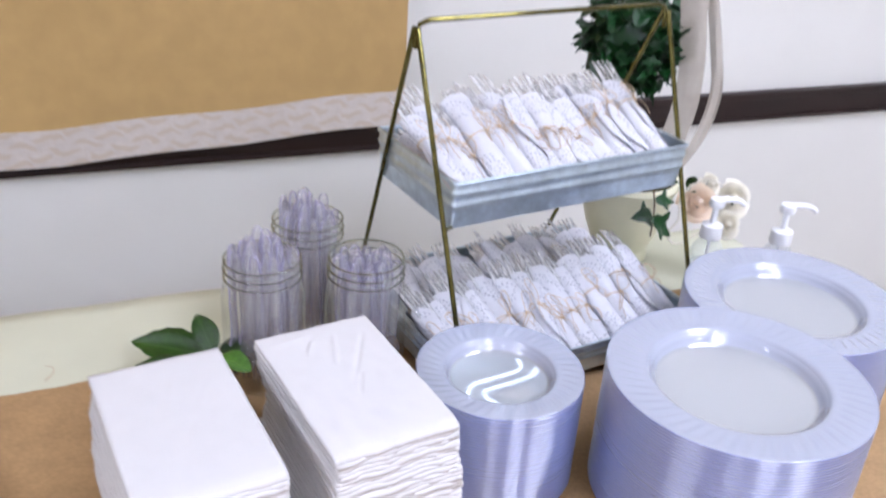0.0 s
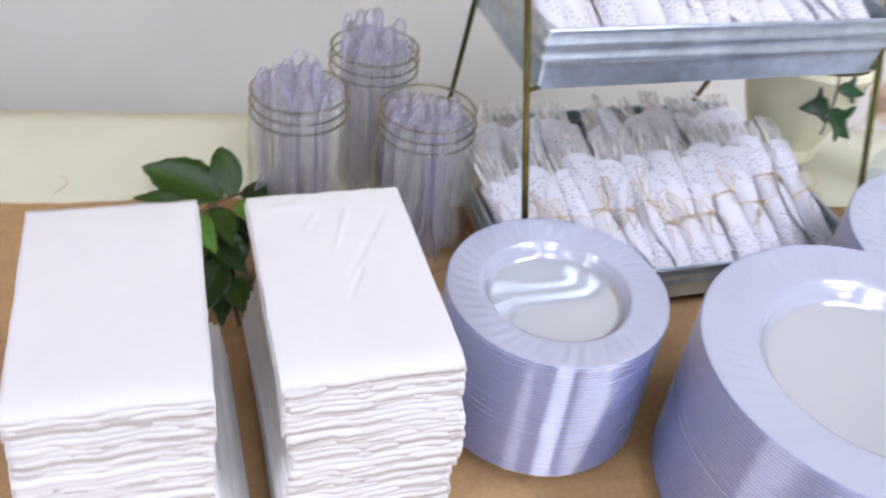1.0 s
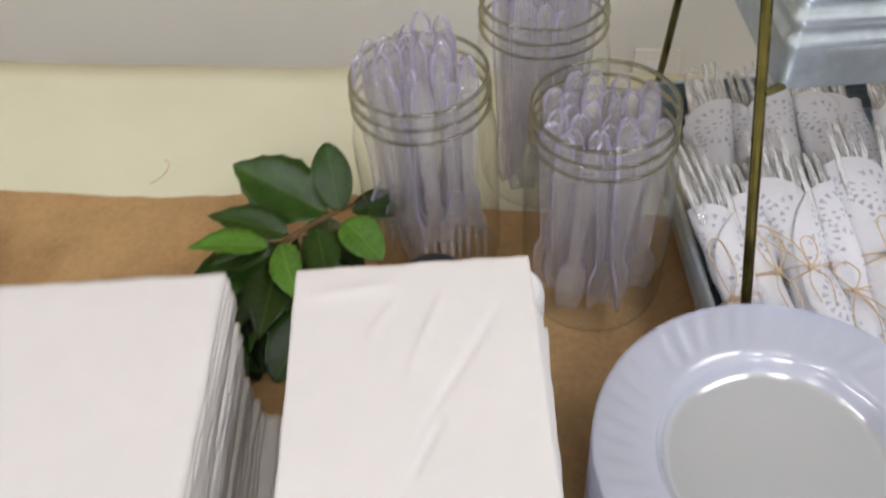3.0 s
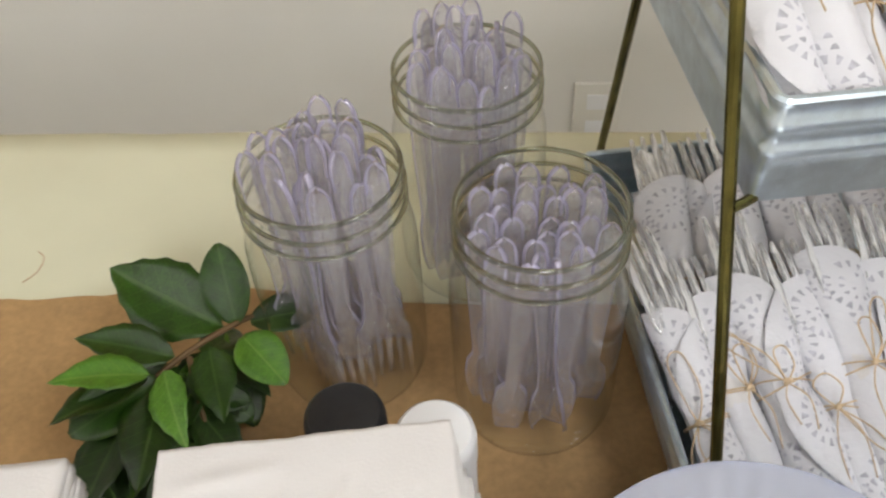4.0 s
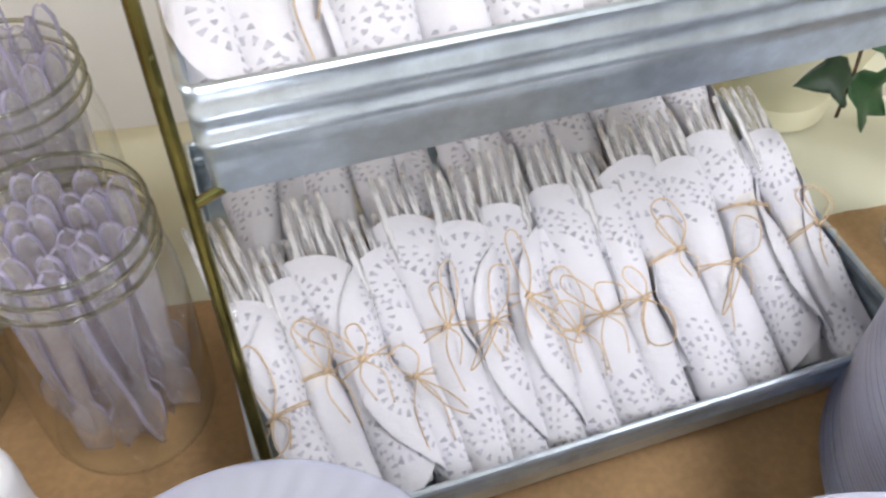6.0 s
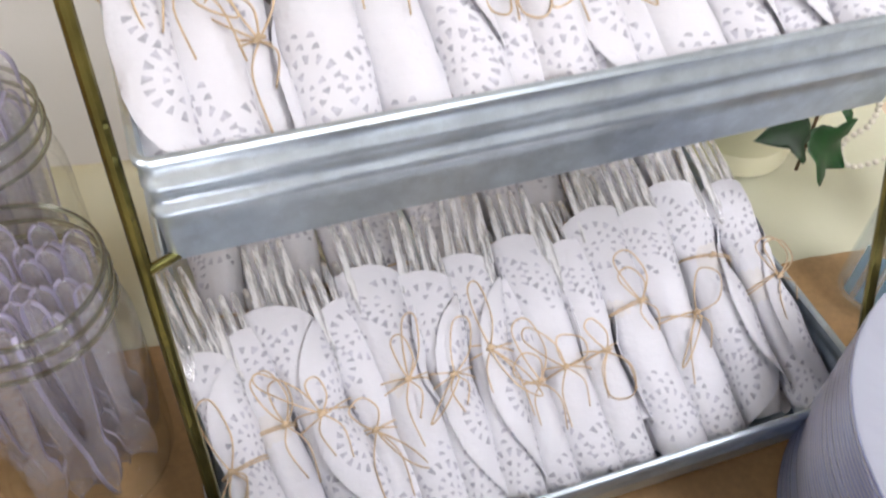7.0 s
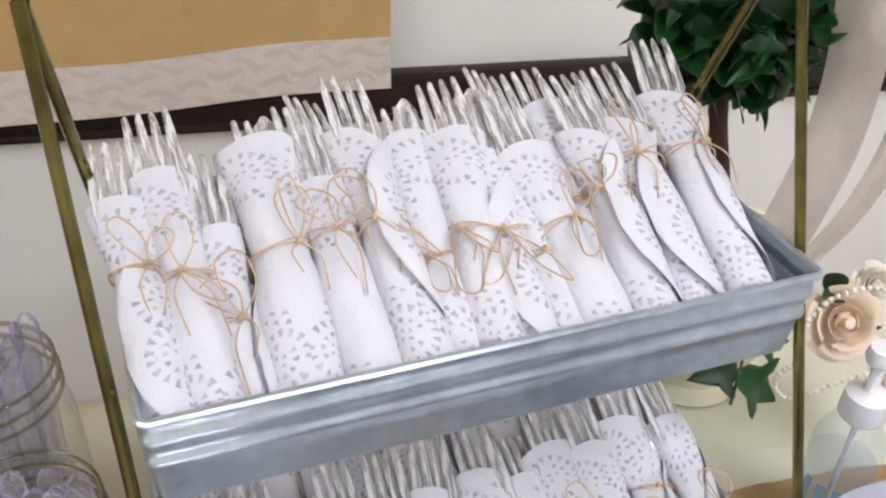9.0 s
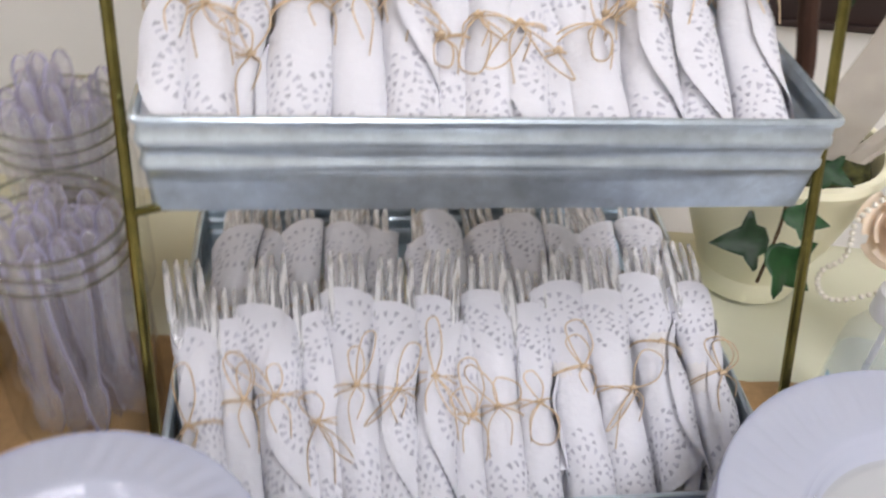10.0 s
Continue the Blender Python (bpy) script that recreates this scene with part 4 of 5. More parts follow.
def front_roll(row, foot_x, rim_x, rim_y, wide, tie, side, edge, fork, fork_x=0.0, knife=None, bow=True, sink=0.0):
    """A roll of the row on top. row: the y of the feet, then a y and z and the slope of the face on which the rolls lie."""
    global count
    count += 1
    y0, yr, zr, slope = row
    wide *= 1.15
    depth = wide * 0.40 + sink

    def axis(x, y):
        return Vector((x, y + depth * 0.36, zr + slope * (y - yr) - depth * 0.93))

    foot, rim = axis(foot_x, y0), axis(rim_x, rim_y)
    d = (rim - foot).normalized()
    x = d.cross(Vector((0, 0, 1))).normalized()
    m = Matrix.Translation(foot) @ Matrix((x, d, x.cross(d))).transposed().to_4x4()
    return cutlery_roll(100 + count, m, (rim - foot).length, wide, tie, side, edge, fork, fork_x, knife, bow)


# upper tray: the lower layers, then the row that shows
n = 0
for x in (0.515, 0.548, 0.58, 0.612, 0.644, 0.676, 0.708, 0.74, 0.772, 0.806):
    lay_roll(n * 2 + 1, x, 0.752, 0.9935, x + random.uniform(-0.012, 0.016), 9 + random.uniform(-2, 2), random.uniform(-40, 40))
    n += 1
for x, tip in ((0.606, 0.600), (0.700, 0.716), (0.728, 0.742)):
    lay_roll(n + 2, x, 0.756, 1.004, tip, 22 + random.uniform(-2, 2), random.uniform(-40, 40))
    n += 1
UPPER = (0.735, 0.753, 1.031, 0.42)
front_roll(UPPER, 0.502, 0.495, 0.850, 0.0235, 0.079, 0.006, 2.5, 0.038, 0.003)
front_roll(UPPER, 0.522, 0.517, 0.863, 0.0260, 0.072, -0.002, 0.4, 0.043, -0.001)
front_roll(UPPER, 0.538, 0.534, 0.830, 0.0210, 0.045, 0.004, 1.2, 0.049, 0.004, sink=0.006)
front_roll(UPPER, 0.563, 0.568, 0.876, 0.0315, 0.078, 0.009, -0.5, 0.015, 0.001, 0.020)
front_roll(UPPER, 0.594, 0.592, 0.845, 0.0270, 0.083, 0.002, 0.2, 0.055, 0.001, sink=0.002)
front_roll(UPPER, 0.620, 0.619, 0.877, 0.0275, 0.084, -0.005, 1.9, 0.037, 0.004)
front_roll(UPPER, 0.638, 0.647, 0.870, 0.0240, 0.059, -0.006, -0.6, 0.020, -0.002, 0.028, sink=0.005)
front_roll(UPPER, 0.655, 0.676, 0.864, 0.0270, 0.070, -0.009, -0.4, 0.039, -0.004)
front_roll(UPPER, 0.676, 0.688, 0.852, 0.0250, 0.066, -0.004, 2.4, 0.040, -0.001, 0.048, sink=0.003)
front_roll(UPPER, 0.695, 0.698, 0.846, 0.0240, 0.050, 0.0, -1.2, 0.020, -0.002, None, False, 0.006)
front_roll(UPPER, 0.716, 0.708, 0.847, 0.0290, 0.064, 0.006, -0.5, 0.046, 0.006)
front_roll(UPPER, 0.743, 0.754, 0.856, 0.0280, 0.080, -0.010, 2.0, 0.041, -0.003, 0.034)
front_roll(UPPER, 0.768, 0.780, 0.860, 0.0290, 0.098, -0.005, 2.2, 0.040, 0.0)
front_roll(UPPER, 0.800, 0.816, 0.871, 0.0285, 0.099, 0.006, 1.7, 0.046, 0.006)
# lower tray: the back row, the hidden layer, then the front row over them
for x in (0.503, 0.531, 0.559, 0.587, 0.615, 0.643, 0.671, 0.699, 0.727, 0.755, 0.783, 0.812):
    lay_roll(n, x, 0.762 + random.uniform(-0.006, 0.006), 0.793, x + random.uniform(-0.01, 0.015), 13 + random.uniform(-3, 3), 180 + random.uniform(-40, 40))
    n += 1
for x in (0.52, 0.57, 0.62, 0.67, 0.72, 0.77, 0.815):
    lay_roll(n, x, 0.700, 0.782, x, 5, random.uniform(-40, 40))
    n += 1
LOWER = (0.676, 0.755, 0.825, 0.40)
front_roll(LOWER, 0.508, 0.489, 0.797, 0.0245, 0.060, -0.008, 2.6, 0.048, -0.003)
front_roll(LOWER, 0.528, 0.512, 0.800, 0.0225, 0.075, 0.005, 0.6, 0.024, 0.002, sink=0.005)
front_roll(LOWER, 0.557, 0.537, 0.815, 0.0310, 0.076, -0.004, 2.2, 0.032, 0.003, 0.022)
front_roll(LOWER, 0.580, 0.567, 0.804, 0.0230, 0.060, -0.005, -0.4, 0.024, 0.0, sink=0.005)
front_roll(LOWER, 0.597, 0.590, 0.819, 0.0275, 0.080, 0.0, 1.0, 0.028, 0.0)
front_roll(LOWER, 0.616, 0.622, 0.809, 0.0255, 0.076, 0.0, 2.2, 0.034, 0.0)
front_roll(LOWER, 0.638, 0.652, 0.813, 0.0260, 0.085, -0.002, 2.0, 0.036, 0.002)
front_roll(LOWER, 0.662, 0.665, 0.792, 0.0230, 0.060, 0.004, -0.3, 0.033, 0.001, sink=0.005)
front_roll(LOWER, 0.686, 0.687, 0.815, 0.0275, 0.063, -0.004, 0.7, 0.030, 0.0)
front_roll(LOWER, 0.706, 0.711, 0.805, 0.0260, 0.066, 0.002, 0.9, 0.028, 0.0, sink=0.002)
front_roll(LOWER, 0.739, 0.734, 0.819, 0.0285, 0.088, 0.005, -0.5, 0.026, 0.005, 0.030)
front_roll(LOWER, 0.765, 0.764, 0.813, 0.0270, 0.073, 0.008, 0.3, 0.036, 0.003)
front_roll(LOWER, 0.799, 0.797, 0.825, 0.0315, 0.104, -0.001, 1.6, 0.024, 0.004, None, False)
front_roll(LOWER, 0.829, 0.826, 0.816, 0.0255, 0.081, 0.008, 2.0, 0.036, 0.003)

# ---- jars of cutlery ----


def jar_mesh():
    """The thin wall of a jar: flat base, straight sides, shoulder and neck."""
    outer = [(0.034, 0.004), (0.0420, 0.003), (0.0460, 0.006), (0.0484, 0.014), (0.0490, 0.03), (0.0490, 0.110), (0.0484, 0.122), (0.0466, 0.132), (0.0448, 0.138), (0.0440, 0.1430), (0.0438, 0.1680)]
    return finish("glass", lathe(bmesh.new(), outer, 72), GLASS)


def ridge_mesh(radius, wide, high):
    """A solid ring of glass round the neck."""
    ring = [(radius + wide * math.cos(a), high * math.sin(a)) for a in (2 * math.pi * k / 10 for k in range(11))]
    return finish("ridge", lathe(bmesh.new(), ring, 72), THICK_GLASS)


JAR = jar_mesh()
RIM, THREAD = ridge_mesh(0.0438, 0.0014, 0.0014), ridge_mesh(0.0446, 0.0015, 0.0010)
BASE = finish("base", lathe(bmesh.new(), [(0, 0.0042), (0.030, 0.0035), (0.036, 0.0005), (0.040, 0.001), (0.0458, 0.006), (0.0440, 0.0095), (0.036, 0.0078), (0, 0.0085)], 60), GLASS)
LONG = {"knife": 0.190, "spoon": 0.150, "fork": 0.178}


def utensil_mesh(kind):
    """A clear plastic handle with a rounded end and a raised rim, widening below to its blade, bowl or tines."""
    bm = bmesh.new()
    length = LONG[kind]
    ts = [0, 0.02, 0.05, 0.10, 0.15, 0.20, 0.25, 0.28, 0.32, 0.45, 0.6, 0.75, 0.88, 0.93, 0.955, 0.972, 0.985, 0.994, 1.0]
    if kind == "fork":
        ts = [t for t in ts if t >= 0.20]
    end = 0.93
    rows = []
    for t in ts:
        y = length * t
        w = 0.0046 + 0.0022 * step(t, 0.3, 0.9)
        if kind == "fork" and t < 0.34:
            w = 0.0046 + 0.0070 * step(0.36 - t, 0.02, 0.10)
        elif t < 0.3:
            w = (0.0105 if kind == "spoon" else 0.0080) * math.sqrt(max(0.05, 1 - (abs(t - 0.14) / 0.19) ** 2)) if t < 0.28 else 0.005
        if t > end:
            w *= math.sqrt(max(0.02, 1 - ((t - end) / (1.001 - end)) ** 2))
        z = 0.004 * math.sin(t * 3)
        f = 1 - min(0.5, 0.0016 / max(w, 0.0008))
        rows.append([bm.verts.new(c) for c in ((-w, z + 0.0016, y), (-w * (f + 1) / 2, z + 0.0024, y), (-w * f, z + 0.0004, y), (w * f, z + 0.0004, y), (w * (f + 1) / 2, z + 0.0024, y), (w, z + 0.0016, y),
                                               (w * 0.92, z - 0.0008, y), (w * f, z - 0.0008, y), (-w * f, z - 0.0008, y), (-w * 0.92, z - 0.0008, y))])
    for p, q in zip(rows, rows[1:]):
        for k in range(10):
            face = bm.faces.new((p[k], p[(k + 1) % 10], q[(k + 1) % 10], q[k]))
            # outer sides and handle ends carry the painted refraction outline
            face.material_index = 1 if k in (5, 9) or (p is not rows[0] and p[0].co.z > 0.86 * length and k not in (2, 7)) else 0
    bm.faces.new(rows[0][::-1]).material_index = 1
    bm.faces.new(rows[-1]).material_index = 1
    if kind == "fork":
        for k in range(4):
            c = (k - 1.5) * 0.0062
            tube(bm, [(c, 0.0025, 0.20 * length), (c, 0.0016, 0.10 * length), (c, 0.0004, 0.0)], [0.0020, 0.0018, 0.0012], 6)
    me = finish(kind, bm, CUTLERY_JAR)
    me.materials.append(CUTLERY_REFRACTION_RIM)
    return me


UTENSILS = {kind: utensil_mesh(kind) for kind in LONG}


def jar_of(kind, x, y, count, reach, seed):
    rnd = random.Random(seed)
    j = thing("mason_jar", f"clear glass canning jar holding plastic {'knives' if kind == 'knife' else kind + 's'}", "jar", pose(x, y, ON), group="glass jars")
    for name, me, z in (("glass", JAR, 0), ("rim", RIM, 0.1678), ("thread", THREAD, 0.1568), ("thread", THREAD, 0.1460), ("base", BASE, 0)):
        part(name, me, None, j, m=pose(0, 0, z)).visible_shadow = False
    for k in range(count):
        a = 2.399963 * k + rnd.uniform(-0.2, 0.2)
        rad = math.sqrt((k + 0.5) / count)
        wide = 0.0375 if reach < 0.17 else 0.0370
        top = Vector((wide * rad * math.cos(a), wide * rad * math.sin(a), 0))
        b = a + rnd.uniform(-0.4, 0.4)
        foot = Vector((0.034 * rad * math.cos(b), 0.034 * rad * math.sin(b), 0.0110))
        ln = reach + (rnd.uniform(-0.006, 0.006) if reach < 0.17 else rnd.uniform(-0.016, 0.010) - 0.012 * rad)
        d = Vector((top.x - foot.x, top.y - foot.y, ln)).normalized()
        q = Vector((0, 0, 1)).rotation_difference(d)
        ob = new(f"plastic_{kind}", UTENSILS[kind])
        ob.matrix_basis = Matrix.Translation(Vector((x, y, ON)) + foot) @ q.to_matrix().to_4x4() @ pose(0, 0, 0, 0, 0, rnd.gauss(0, 28) + (180 if rnd.random() < 0.4 else 0)) @ Matrix.Diagonal((1, 1, ln / LONG[kind], 1))
        tagged(ob, f"clear plastic {kind} standing in a glass jar, handle up", kind, f"plastic {kind}s in a jar")


jar_of("fork", 0.3055, 0.845, 28, 0.186, 3)
jar_of("knife", 0.3937, 0.924, 30, 0.187, 5)
jar_of("spoon", 0.4162, 0.800, 30, 0.154, 8)

# ---- shakers ----


def shaker(x, y, cap, high, wide, label):
    s = thing("shaker", label, "shaker", pose(x, y, ON), group="salt and pepper shakers")
    w, h = wide / 0.0222, high - 0.1024
    part("body", lathe(bmesh.new(), [(0, 0), (0.0205 * w, 0), (0.0215 * w, 0.001), (0.0215 * w, 0.078 + h), (0, 0.078 + h)], 32), WHITE_PLASTIC, s)
    cap_line = [(0.0212, 0.0784), (0.0222, 0.079), (0.0222, 0.094), (0.0214, 0.0985), (0.0190, 0.1012), (0.0140, 0.1022), (0, 0.1024)]
    part("cap", lathe(bmesh.new(), [(r * w, z + h) for r, z in cap_line], 36), cap, s, "rounded plastic cap")


shaker(0.3057, 0.7474, BLACK_PLASTIC, 0.0862, 0.0219, "small shaker with a round black cap")
shaker(0.3518, 0.7240, WHITE_PLASTIC, 0.0965, 0.0209, "small white shaker with a round white cap")

# ---- greenery ----


def leaf_mesh(kind, length, width, curl, seed):
    """A leaf along +y from its stalk: folded on its midrib, bent down, with a toothed or lobed outline."""
    rnd = random.Random(seed)
    bm = bmesh.new()
    n, m = 12, 3
    rows = []
    for k in range(n + 1):
        t = k / n
        if kind == "ivy":
            w = (0.34 + 0.66 * max(0, 1 - abs(t - 0.30) / 0.16)) if t < 0.5 else 0.42 * (1 - (t - 0.5) / 0.5) ** 0.9
            w = w if t > 0.04 else 0.1
        elif kind == "oval":
            w = math.sin(math.pi * min(1, t * 0.97 + 0.02)) ** 0.62
        else:
            w = math.sin(math.pi * t ** 0.80) ** 1.05
        tooth = (0.05 if k % 2 else -0.02) if kind == "toothed" else 0
        row = []
        for j in range(-m, m + 1):
            s = j / m
            x = s * width / 2 * (w + tooth * abs(s))
            y = length * t + (0.10 * length * abs(s) if kind == "ivy" and 0.15 < t < 0.45 else 0)
            z = abs(s) * width * 0.16 * w - curl * length * t * t + 0.03 * width * math.sin(9 * t + seed) * abs(s)
            row.append(bm.verts.new((x, y, z)))
        rows.append(row)
    for p, q in zip(rows, rows[1:]):
        for j in range(2 * m):
            bm.faces.new((p[j], p[j + 1], q[j + 1], q[j]))
    bmesh.ops.remove_doubles(bm, verts=bm.verts, dist=1e-6)
    r = bmesh.ops.solidify(bm, geom=bm.faces[:], thickness=0.0005)
    return finish("leaf", bm, LEAF)


def leaf_at(parent, me, base, tip, material, roll=0.0):
    base, tip = Vector(base), Vector(tip)
    d = tip - base
    y = d.normalized()
    x = y.cross(Vector((0, 0, 1)))
    x = x.normalized() if x.length > 1e-3 else Vector((1, 0, 0))
    z = x.cross(y)
    m = Matrix((x, y, z)).transposed().to_4x4()
    ob = part("leaf", me, None, parent, m=Matrix.Translation(base) @ m @ pose(0, 0, 0, 0, roll, 0) @ Matrix.Diagonal((d.length, d.length, d.length, 1)))
    if material is not LEAF:
        ob.material_slots[0].link = "OBJECT"
        ob.material_slots[0].material = material
    return ob


TOOTHED = [leaf_mesh("toothed", 1, 0.54, 0.12, 1), leaf_mesh("toothed", 1, 0.46, 0.22, 2)]
OVAL = [leaf_mesh("oval", 1, 0.60, 0.10, 3), leaf_mesh("oval", 1, 0.68, 0.25, 4)]
IVY_LEAF = [leaf_mesh("ivy", 1, 1.05, 0.10, 5), leaf_mesh("ivy", 1, 0.9, 0.25, 6)]

spray = thing("leafy_garland", "artificial green leafy garland lying on the table", "garland", pose(0, 0, ON))
part("stem", tube(bmesh.new(), curve_points([(0.262, 0.850, 0.052), (0.243, 0.838, 0.060), (0.212, 0.818, 0.060), (0.186, 0.797, 0.054), (0.168, 0.776, 0.040), (0.156, 0.752, 0.022), (0.150, 0.728, 0.006)]), 0.0018, 7), STEM, spray, "brown stem")
part("stem", tube(bmesh.new(), curve_points([(0.212, 0.818, 0.056), (0.220, 0.784, 0.040), (0.228, 0.745, 0.020), (0.232, 0.715, 0.004)]), 0.002, 7), STEM, spray, "brown stem")
for me, base, tip, mt, roll in (
        (TOOTHED[0], (0.232, 0.836, 0.058), (0.157, 0.881, 0.077), LEAF, -30), (OVAL[0], (0.240, 0.836, 0.060), (0.233, 0.870, 0.096), LEAF, -10),
        (OVAL[1], (0.244, 0.826, 0.060), (0.268, 0.792, 0.063), LEAF_LIGHT, 10), (OVAL[0], (0.248, 0.838, 0.058), (0.288, 0.850, 0.052), LEAF, 20),
        (TOOTHED[0], (0.224, 0.822, 0.058), (0.234, 0.774, 0.053), LEAF, 0), (TOOTHED[1], (0.206, 0.814, 0.062), (0.154, 0.822, 0.086), LEAF, -15),
        (TOOTHED[1], (0.202, 0.802, 0.066), (0.214, 0.752, 0.070), LEAF_LIGHT, 20), (TOOTHED[0], (0.192, 0.800, 0.062), (0.140, 0.778, 0.068), LEAF, 10),
        (TOOTHED[0], (0.198, 0.796, 0.056), (0.192, 0.733, 0.058), LEAF, -12), (TOOTHED[1], (0.194, 0.800, 0.066), (0.144, 0.796, 0.086), LEAF_LIGHT, 0),
        (TOOTHED[0], (0.178, 0.784, 0.048), (0.152, 0.728, 0.040), LEAF, 8), (OVAL[0], (0.196, 0.802, 0.058), (0.150, 0.772, 0.058), LEAF, -25),
        (TOOTHED[0], (0.216, 0.790, 0.042), (0.244, 0.752, 0.036), LEAF, 12), (TOOTHED[0], (0.226, 0.752, 0.030), (0.238, 0.702, 0.034), LEAF, 10),
        (OVAL[0], (0.222, 0.770, 0.036), (0.198, 0.716, 0.030), LEAF, -15), (TOOTHED[1], (0.224, 0.760, 0.026), (0.216, 0.708, 0.022), LEAF, 0)):
    leaf_at(spray, me, base, tip, mt, roll)
rnd = random.Random(77)
STEMS = curve_points([(0.232, 0.830, 0.050), (0.212, 0.818, 0.050), (0.186, 0.797, 0.044), (0.168, 0.776, 0.030), (0.150, 0.752, 0.016), (0.136, 0.735, 0.010)], 7) + curve_points([(0.212, 0.810, 0.046), (0.220, 0.784, 0.034), (0.228, 0.745, 0.016)], 4)
for k in range(64):
    base = STEMS[k % len(STEMS)] - Vector((0, 0, rnd.uniform(0, 0.012)))
    a = rnd.uniform(0, 6.28)
    tip = base + Vector((math.cos(a), math.sin(a) - 0.35, rnd.uniform(-0.7, 0.1))).normalized() * rnd.uniform(0.030, 0.050)
    tip.z, tip.y = max(tip.z, 0.004), min(0.862, max(tip.y, 0.697))
    leaf_at(spray, (TOOTHED + OVAL[:1])[k % 3], base, tip, LEAF_LIGHT if k % 9 == 0 else LEAF, rnd.uniform(-35, 35))

bunch = thing("leafy_garland", "artificial green garland with ruffled leaves on the paper runner", "garland", pose(-0.126, 0.800, ON))
part("stem", tube(bmesh.new(), curve_points([(0.06, -0.02, 0.012), (0.0, 0.0, 0.024), (-0.08, 0.02, 0.02), (-0.2, 0.03, 0.01)]), 0.0026, 7), STEM, bunch, "brown stem")
rnd = random.Random(21)
for k in range(120):
    a, s = rnd.uniform(0, 2 * math.pi), rnd.uniform(-0.17, 0.070)
    base = Vector((s, rnd.uniform(-0.075, 0.075), 0.016 + 0.018 * rnd.random()))
    d = Vector((math.cos(a), math.sin(a), rnd.uniform(-0.2, 0.9))).normalized() * rnd.uniform(0.034, 0.056)
    tip = base + d
    tip.z = max(tip.z, 0.004)
    leaf_at(bunch, (OVAL + TOOTHED)[k % 4], base, tip, (LEAF_LIGHT, LEAF, LEAF_LIGHT)[k % 3], rnd.uniform(-40, 40))

# ---- topiary in its pot ----
PX, PY = 0.938, 0.936
pot = thing("topiary", "ivy ball topiary on a dark trunk in a cream ceramic pot", "topiary", pose(PX, PY, ON))
part("pot", lathe(bmesh.new(), [(0, 0.002), (0.040, 0), (0.046, 0.002), (0.047, 0.012), (0.044, 0.020), (0.048, 0.030), (0.060, 0.060), (0.069, 0.095), (0.073, 0.122), (0.078, 0.128), (0.080, 0.134), (0.078, 0.140),
                                (0.072, 0.140), (0.068, 0.128), (0.066, 0.115), (0, 0.112)], 48), CERAMIC, pot, "cream glazed pot with a rolled rim")


def moss_mound():
    bm = bmesh.new()
    bmesh.ops.create_icosphere(bm, subdivisions=4, radius=1)
    for v in bm.verts:
        n = noise.noise(v.co * 5) + 0.5 * noise.noise(v.co * 13)
        v.co = Vector((v.co.x * 0.064, v.co.y * 0.064, 0.022 * v.co.z)) * (1 + 0.16 * n)
    return bm


part("moss", moss_mound(), MOSS, pot, "dry green moss", m=pose(0, 0, 0.130))
part("trunk", tube(bmesh.new(), curve_points([(0, 0, 0.12), (-0.004, 0.004, 0.19), (-0.018, 0.008, 0.25), (-0.028, 0.014, 0.33)]), [0.0075] * 19, 9), BARK, pot, "dark twisted trunk")
BALL, BR = Vector((-0.019, 0.015, 0.352)), 0.082


def ball_core():
    bm = bmesh.new()
    bmesh.ops.create_icosphere(bm, subdivisions=3, radius=1)
    for v in bm.verts:
        v.co *= BR * 0.74 * (1 + 0.12 * noise.noise(v.co * 3))
    return bm


part("core", ball_core(), IVY, pot, "dark leafy ball", m=Matrix.Translation(BALL))
rnd = random.Random(4)
for k in range(290):
    d = Vector((rnd.gauss(0, 1), rnd.gauss(0, 1), rnd.gauss(0, 1))).normalized()
    base = BALL + d * BR * rnd.uniform(0.60, 0.86)
    t = d.cross(Vector((rnd.gauss(0, 1), rnd.gauss(0, 1), rnd.gauss(0, 1)))).normalized()
    tip = base + (t * 0.8 + d * rnd.uniform(0.1, 0.7) + Vector((0, 0, -0.25))).normalized() * rnd.uniform(0.026, 0.042)
    leaf_at(pot, (IVY_LEAF + OVAL)[k % 4], base, tip, IVY, rnd.uniform(-30, 30))

ivy = thing("ivy_sprig", "dark green ivy sprig hanging over the pot's side", "ivy", pose(0, 0, 0))
part("stem", tube(bmesh.new(), curve_points([(0.912, 0.868, 0.896), (0.888, 0.838, 0.928), (0.876, 0.812, 0.900), (0.868, 0.802, 0.858)]), 0.0012, 6), STEM, ivy)
for base, tip, roll in (((0.868, 0.806, 0.892), (0.824, 0.799, 0.896), -50), ((0.868, 0.804, 0.886), (0.908, 0.797, 0.852), 58), ((0.872, 0.808, 0.912), (0.906, 0.802, 0.906), 50),
                        ((0.896, 0.83, 0.936), (0.918, 0.812, 0.930), 45)):
    leaf_at(ivy, IVY_LEAF[0], base, tip, IVY, roll)

# ---- ribbon, flowers and pearls on the pot ----


